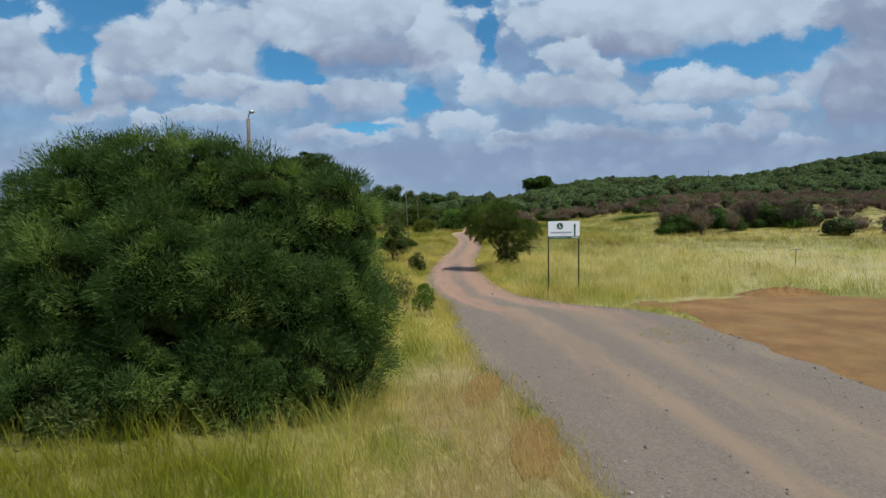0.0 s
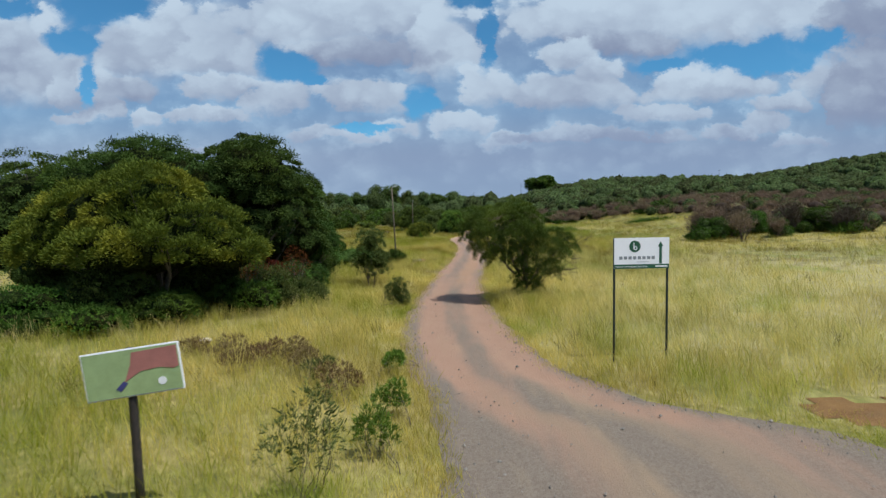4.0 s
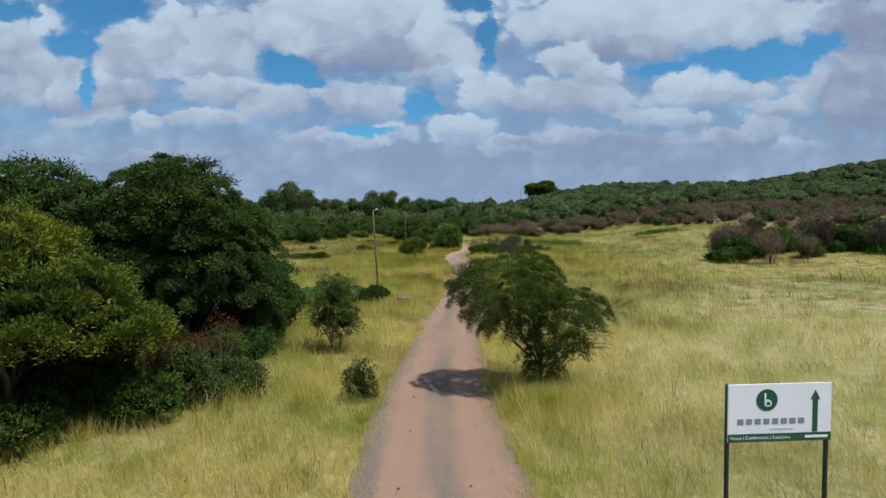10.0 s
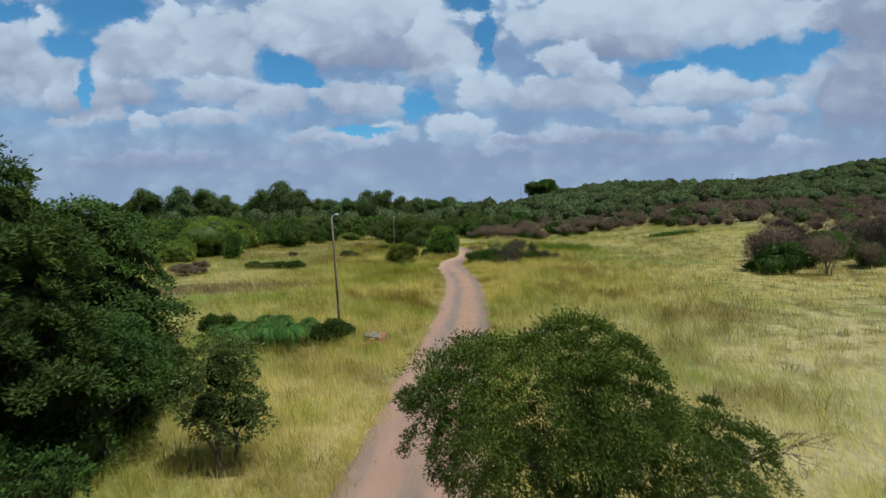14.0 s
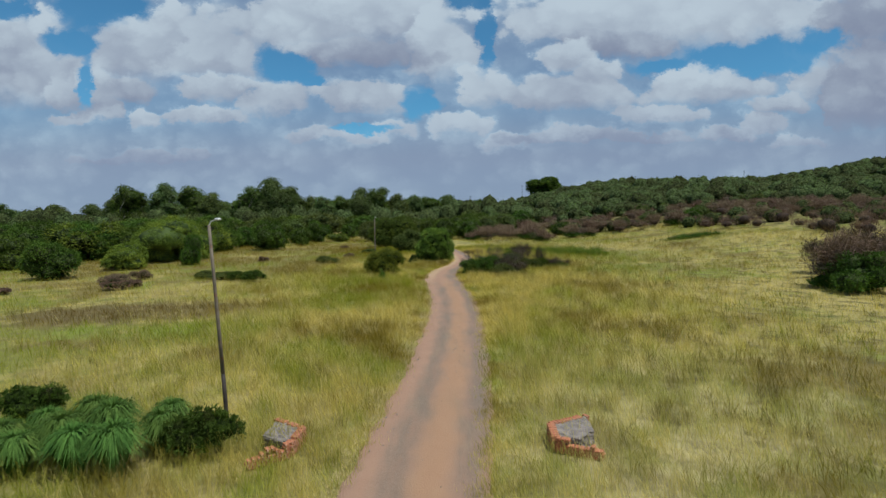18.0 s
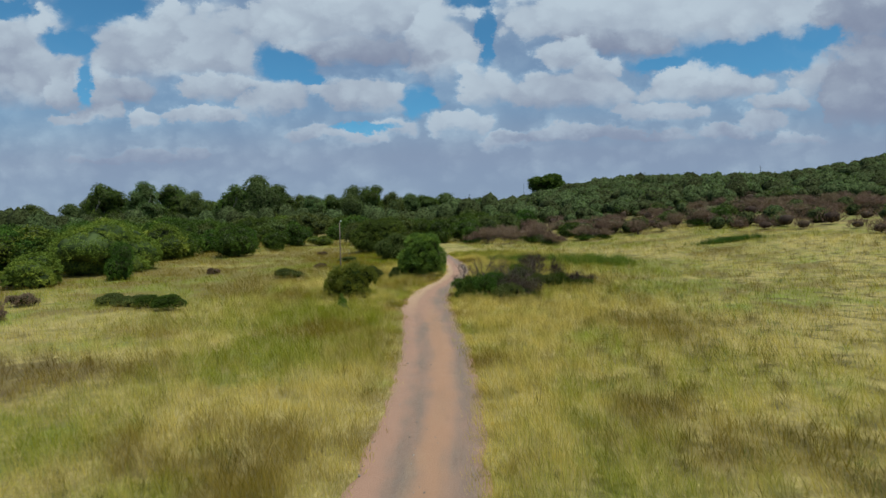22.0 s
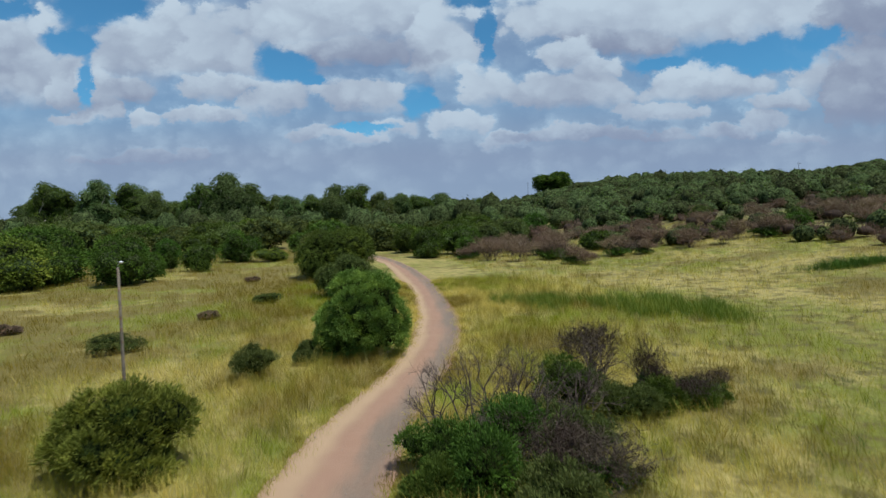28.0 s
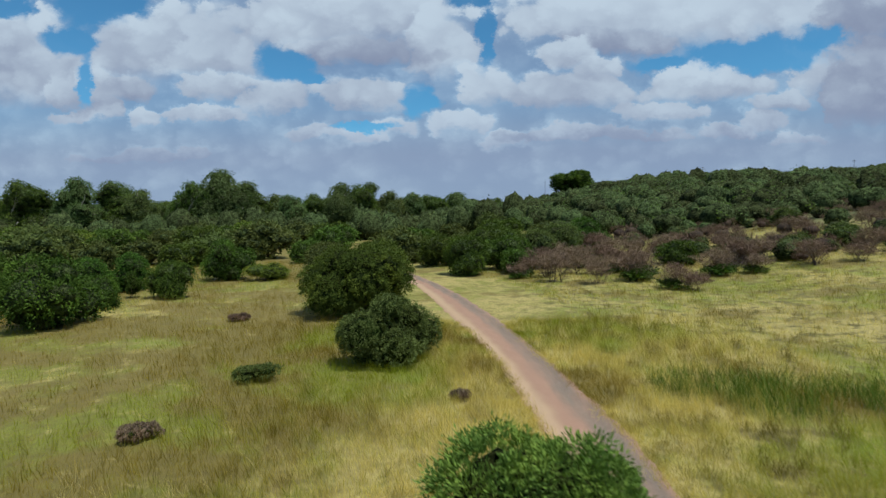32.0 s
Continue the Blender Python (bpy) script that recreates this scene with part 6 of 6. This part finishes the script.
# weeds along the verge near the start
R = np.random.default_rng(10)
for k, (x, y, w, h, mat, lab) in enumerate([(-1.25, 22.6, 1.1, 1.7, M_GREY, "tall grey-green weed with a rusty stem"), (-2.9, 29.4, 1.1, 0.8, M_DEAD, "dry brown weed clump"), (-1.6, 27.4, 1.1, 0.8, M_DEAD, "dry brown weed clump"),
                                            (-4.8, 29.6, 0.9, 0.7, M_DEAD, "dry brown weed clump"), (-2.4, 28.6, 0.8, 0.6, M_GREY, "low green weed"), (-0.5, 24.2, 0.7, 0.9, M_REED, "upright green weed"),
                                            (-0.4, 26.0, 0.6, 0.8, M_REED, "upright green weed"), (-2.4, 98.5, 0.55, 1.15, M_REED, "upright green weed"), (-0.6, 29.2, 0.7, 0.7, M_REED, "upright green weed"), (-5.4, 30.6, 1.3, 0.7, M_DEAD, "dry rust-brown weed clump"), (-4.3, 30.3, 1.1, 0.7, M_DEAD, "dry rust-brown weed clump"), (-3.4, 30.1, 1.1, 0.75, M_DEAD, "dry rust-brown weed clump"), (-6.6, 31.2, 1.0, 0.6, M_DEAD, "dry brown weed clump"), (-6.2, 13.0, 1.6, 0.7, M_GREY, "low green weed"), (-8.6, 12.6, 1.5, 0.7, M_GREY, "low green weed")]):
    plant("weed", lab + " on the grassy verge", "weed", x, y, lumps((0, 0, h * 0.55), (w / 2, w / 2, h * 0.5), 8, R, 0.42, -0.5), mat, 1500, 0.10, 0.018, 240 + k, 0.015, 0.25, 9, 3, group="weeds of the verge", core=0, fill=0.7, brush=1.2, flat=1.0)

# scrub that fills the slope east of the veld
n = 900
ex, ey = rg.uniform(34, 190, n), rg.uniform(72, 225, n)
keep = (ex > 50 + np.maximum(0, 12 - np.abs(ey - 140) * 0.3)) | ((ex > 33) & (ey > 178) & (ex < 50))
ex, ey = ex[keep], ey[keep]
half = len(ex) // 3
for k, (mat, lab) in enumerate([(M_BURNT, "reddish-brown burnt scrub on the slope"), (M_GREY, "grey-green scrub on the slope"), (M_BURNT, "bare brown scrub on the slope")]):
    sl = slice(k * half, (k + 1) * half)
    w = rg.uniform(2.4, 4.6, half)
    if mat is M_GREY:
        bush_mass("slope_scrub", lab, "scrub", ex[sl], ey[sl], w, w * rg.uniform(0.5, 0.8, half), mat, 150, 260 + k, 0.32, 0.85)
    else:
        # a smaller solid core in a darker brown inside the twigs
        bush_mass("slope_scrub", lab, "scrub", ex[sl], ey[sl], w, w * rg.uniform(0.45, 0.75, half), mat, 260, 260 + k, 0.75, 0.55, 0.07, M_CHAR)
# upright dark green weeds in the eastern veld
n = 800
wx, wy = 21 + rg.normal(size=n) * 8, 96 + rg.normal(size=n) * 13
keep = (wx > road_edges(wy)[1] + 2.5) & (wavy(wx * 0.35, wy * 0.35) > 0.0)
v, t = blades(wx[keep], wy[keep], 7, rg.uniform(0.45, 0.95, keep.sum()), np.full(keep.sum(), 0.014), np.full(keep.sum(), 0.13), rg)
tagged(mesh_part("tall_weeds", np_mesh("tall_weeds", v, tris=t), M_REED), "upright green weeds standing in the veld", "weeds", kind="stuff")
for cx, cy, sx3, sy3 in [(47.5, 145, 2.4, 0.8)]:
    wx, wy = cx + rg.normal(size=420) * sx3, cy + rg.normal(size=420) * sy3
    v, t = blades(wx, wy, 8, rg.uniform(0.5, 1.2, 420), np.full(420, 0.035), np.full(420, 0.16), rg)
    tagged(mesh_part("weed_patch", np_mesh("weed_patch", v, tris=t), M_DARK), "dark green patch of tall weeds in the veld", "weeds", kind="stuff")
# pale dry grass along the west verge of the track
n = 2600
sy_ = rg.uniform(52, 100, n)
sx2 = road_edges(sy_)[0] - 0.05 - np.abs(rg.normal(size=n)) * 0.28
v, t = blades(sx2, sy_, 7, rg.uniform(0.10, 0.22, n), np.full(n, 0.012), np.full(n, 0.09), rg)
M_PALE = leaf_mat("pale_dry_grass", (0.42, 0.34, 0.16), (0.62, 0.52, 0.28), (0.55, 0.45, 0.20))
tagged(mesh_part("dry_verge_grass", np_mesh("dry_verge_grass", v, tris=t), M_PALE), "pale dry grass edging the track", "grass", kind="stuff")

# loose stones on the gravel near the fork and along the track
n = 2600
oy = np.where(rg.uniform(0, 1, n) < 0.75, rg.uniform(6, 34, n), rg.uniform(34, 130, n))
l_, r_ = road_edges(oy)
f = rg.uniform(0, 1, n)
f = np.where(rg.uniform(0, 1, n) < 0.7, np.where(f < 0.5, f ** 2 * 0.6, 1 - (1 - f) ** 2 * 0.6), f)
ox = l_ + (r_ - l_) * f
# dark clods dropped along the middle of the track
ox[:70], oy[:70] = 3.6 + rg.normal(size=70) * 0.28, rg.uniform(66, 78, 70)
sz_ = rg.uniform(0.008, 0.026, n) * np.where(rg.uniform(0, 1, n) < 0.08, 1.9, 1.0)
sz_[:70] *= 1.3
dirs = np.array([[1, 0, 0], [-0.9, 0.2, 0], [0.1, 1, 0], [-0.1, -1, 0.1], [0.1, 0.1, 0.8], [0, 0, -0.6]])
jit = dirs[None] * (1 + 0.35 * rg.normal(size=(n, 6, 3))) * sz_[:, None, None]
v = (jit + np.stack([ox, oy, ground_z(ox, oy) + 0.03 + sz_ * 0.3], -1)[:, None]).reshape(-1, 3)
tri = np.array([[0, 2, 4], [2, 1, 4], [1, 3, 4], [3, 0, 4], [2, 0, 5], [1, 2, 5], [3, 1, 5], [0, 3, 5]])
t = (np.arange(n)[:, None, None] * 6 + tri[None]).reshape(-1, 3)
M_STONE = rough_mat("loose_stone", (0.13, 0.115, 0.10), (0.29, 0.25, 0.215), 9.0, 0.9)
tagged(mesh_part("loose_stones", np_mesh("loose_stones", v, tris=t), M_STONE), "loose grey-brown stones on the gravel track", "stones", kind="stuff")

# heap of dug orange soil on the west verge
dug_bm = bmesh.new()
bmesh.ops.create_grid(dug_bm, x_segments=22, y_segments=12, size=0.5)
for v_ in dug_bm.verts:
    d_ = min(1.0, math.hypot(v_.co.x, v_.co.y) * 2)
    v_.co = Vector((v_.co.x * 3.0, v_.co.y * 1.1, 0.16 * (1 - d_ ** 2) - 0.03 + 0.05 * float(wavy(v_.co.x * 14, v_.co.y * 14)) * (1 - d_)))
for f_ in dug_bm.faces:
    f_.smooth = True
dug = part("dug_soil", dug_bm, M_SOIL)
dug.matrix_basis = pose(0.35, 99.0, float(ground_z(0.35, 99.0)) + 0.01, 0, 0, -8)
tagged(dug, "small heap of dug orange soil on the verge", "soil heap")

# thin masts on the ridge
for x, y, h in [(54, 398, 13.0), (139, 300, 9.0)]:
    e = thing("radio_mast", "thin dark mast standing on the bushy ridge", "mast", pose(x, y, float(ground_z(x, y)) - 0.2), "masts on the ridge")
    cyl_part("pole", (0, 0, 0), (0, 0, h), 0.11, 0.06, M_POST, e)
    cyl_part("crossbar", (-0.7, 0, h * 0.93), (0.7, 0, h * 0.93), 0.05, 0.05, M_POST, e, "", 8)

# bare orange-brown earth showing through the verge beside the gravel
R = np.random.default_rng(12)
for k, (x, y, a, b) in enumerate([(1.75, 12.4, 0.45, 1.3), (1.1, 15.4, 0.4, 1.2)]):
    bm = bmesh.new()
    ring = [bm.verts.new((math.cos(f) * a * R.uniform(0.7, 1.15), math.sin(f) * b * R.uniform(0.7, 1.15), 0.0)) for f in np.linspace(0, 2 * math.pi, 26, endpoint=False)]
    hub = bm.verts.new((0, 0, 0.035))
    for i_ in range(26):
        bm.faces.new((ring[i_], ring[(i_ + 1) % 26], hub))
    ob = part("bare_patch", bm, M_SOIL)
    ob.matrix_basis = pose(x, y, float(ground_z(x, y)) + 0.025, 0, 0, -12)
    tagged(ob, "bare orange-brown earth patch on the grassy verge", "bare soil", kind="structure")

# pale stone in the grass by the weeds
stone_bm = bmesh.new()
bmesh.ops.create_icosphere(stone_bm, subdivisions=2, radius=0.13)
RS = random.Random(4)
for v_ in stone_bm.verts:
    v_.co = Vector((v_.co.x * 1.5, v_.co.y, v_.co.z * 0.8)) * RS.uniform(0.85, 1.12)
pale_stone = part("pale_stone", stone_bm, rough_mat("pale_stone", (0.42, 0.34, 0.24), (0.66, 0.58, 0.46), 6.0, 0.9))
pale_stone.matrix_basis = pose(-6.6, 32.0, float(ground_z(-6.6, 32.0)) + 0.30, 8, 5, 20)
tagged(pale_stone, "pale field stone lying on grass by dry weeds", "stone")

# sparse green tufts where gravel meets the clearing
n = 150
gx_, gy_ = np.where(np.arange(n) < 90, 8.0, 7.3) + rg.normal(size=n) * 0.55, np.where(np.arange(n) < 90, 24.9, 20.5) + rg.normal(size=n) * 0.6
v, t = blades(gx_, gy_, 9, rg.uniform(0.10, 0.24, n), np.full(n, 0.010), np.full(n, 0.10), rg)
tagged(mesh_part("gravel_tufts", np_mesh("gravel_tufts", v, tris=t), M_GRASS), "sparse green grass tufts growing in gravel", "grass", kind="stuff")

# marker stake in the bleached grass
stake = thing("marker_stake", "thin weathered stake with a crossbar in bleached grass", "stake", pose(23.8, 41.0, float(ground_z(23.8, 41.0)), 0, 0, 6))
cyl_part("upright", (0, 0, -0.2), (0.02, 0, 1.05), 0.025, 0.022, M_POLE, stake, "", 8)
cyl_part("crossbar", (-0.5, -0.03, 0.98), (0.48, -0.03, 1.02), 0.022, 0.020, M_POLE, stake, "", 8)

# clods thrown up along the far edge of the clearing
berm_bm = bmesh.new()
bmesh.ops.create_grid(berm_bm, x_segments=30, y_segments=12, size=0.5)
for v_ in berm_bm.verts:
    d_ = min(1.0, math.hypot(v_.co.x, v_.co.y) * 2)
    v_.co = Vector((v_.co.x * 4.2, v_.co.y * 1.4, 0.30 * (1 - d_ ** 2) - 0.03 + 0.14 * float(wavy(v_.co.x * 31, v_.co.y * 17)) * (1 - d_)))
berm = part("soil_berm", berm_bm, M_SOIL)
berm.matrix_basis = pose(15.2, 28.0, float(ground_z(15.2, 28.0)) + 0.01, 0, 0, -4)
tagged(berm, "low rough bank of orange clods beside the clearing", "soil heap")
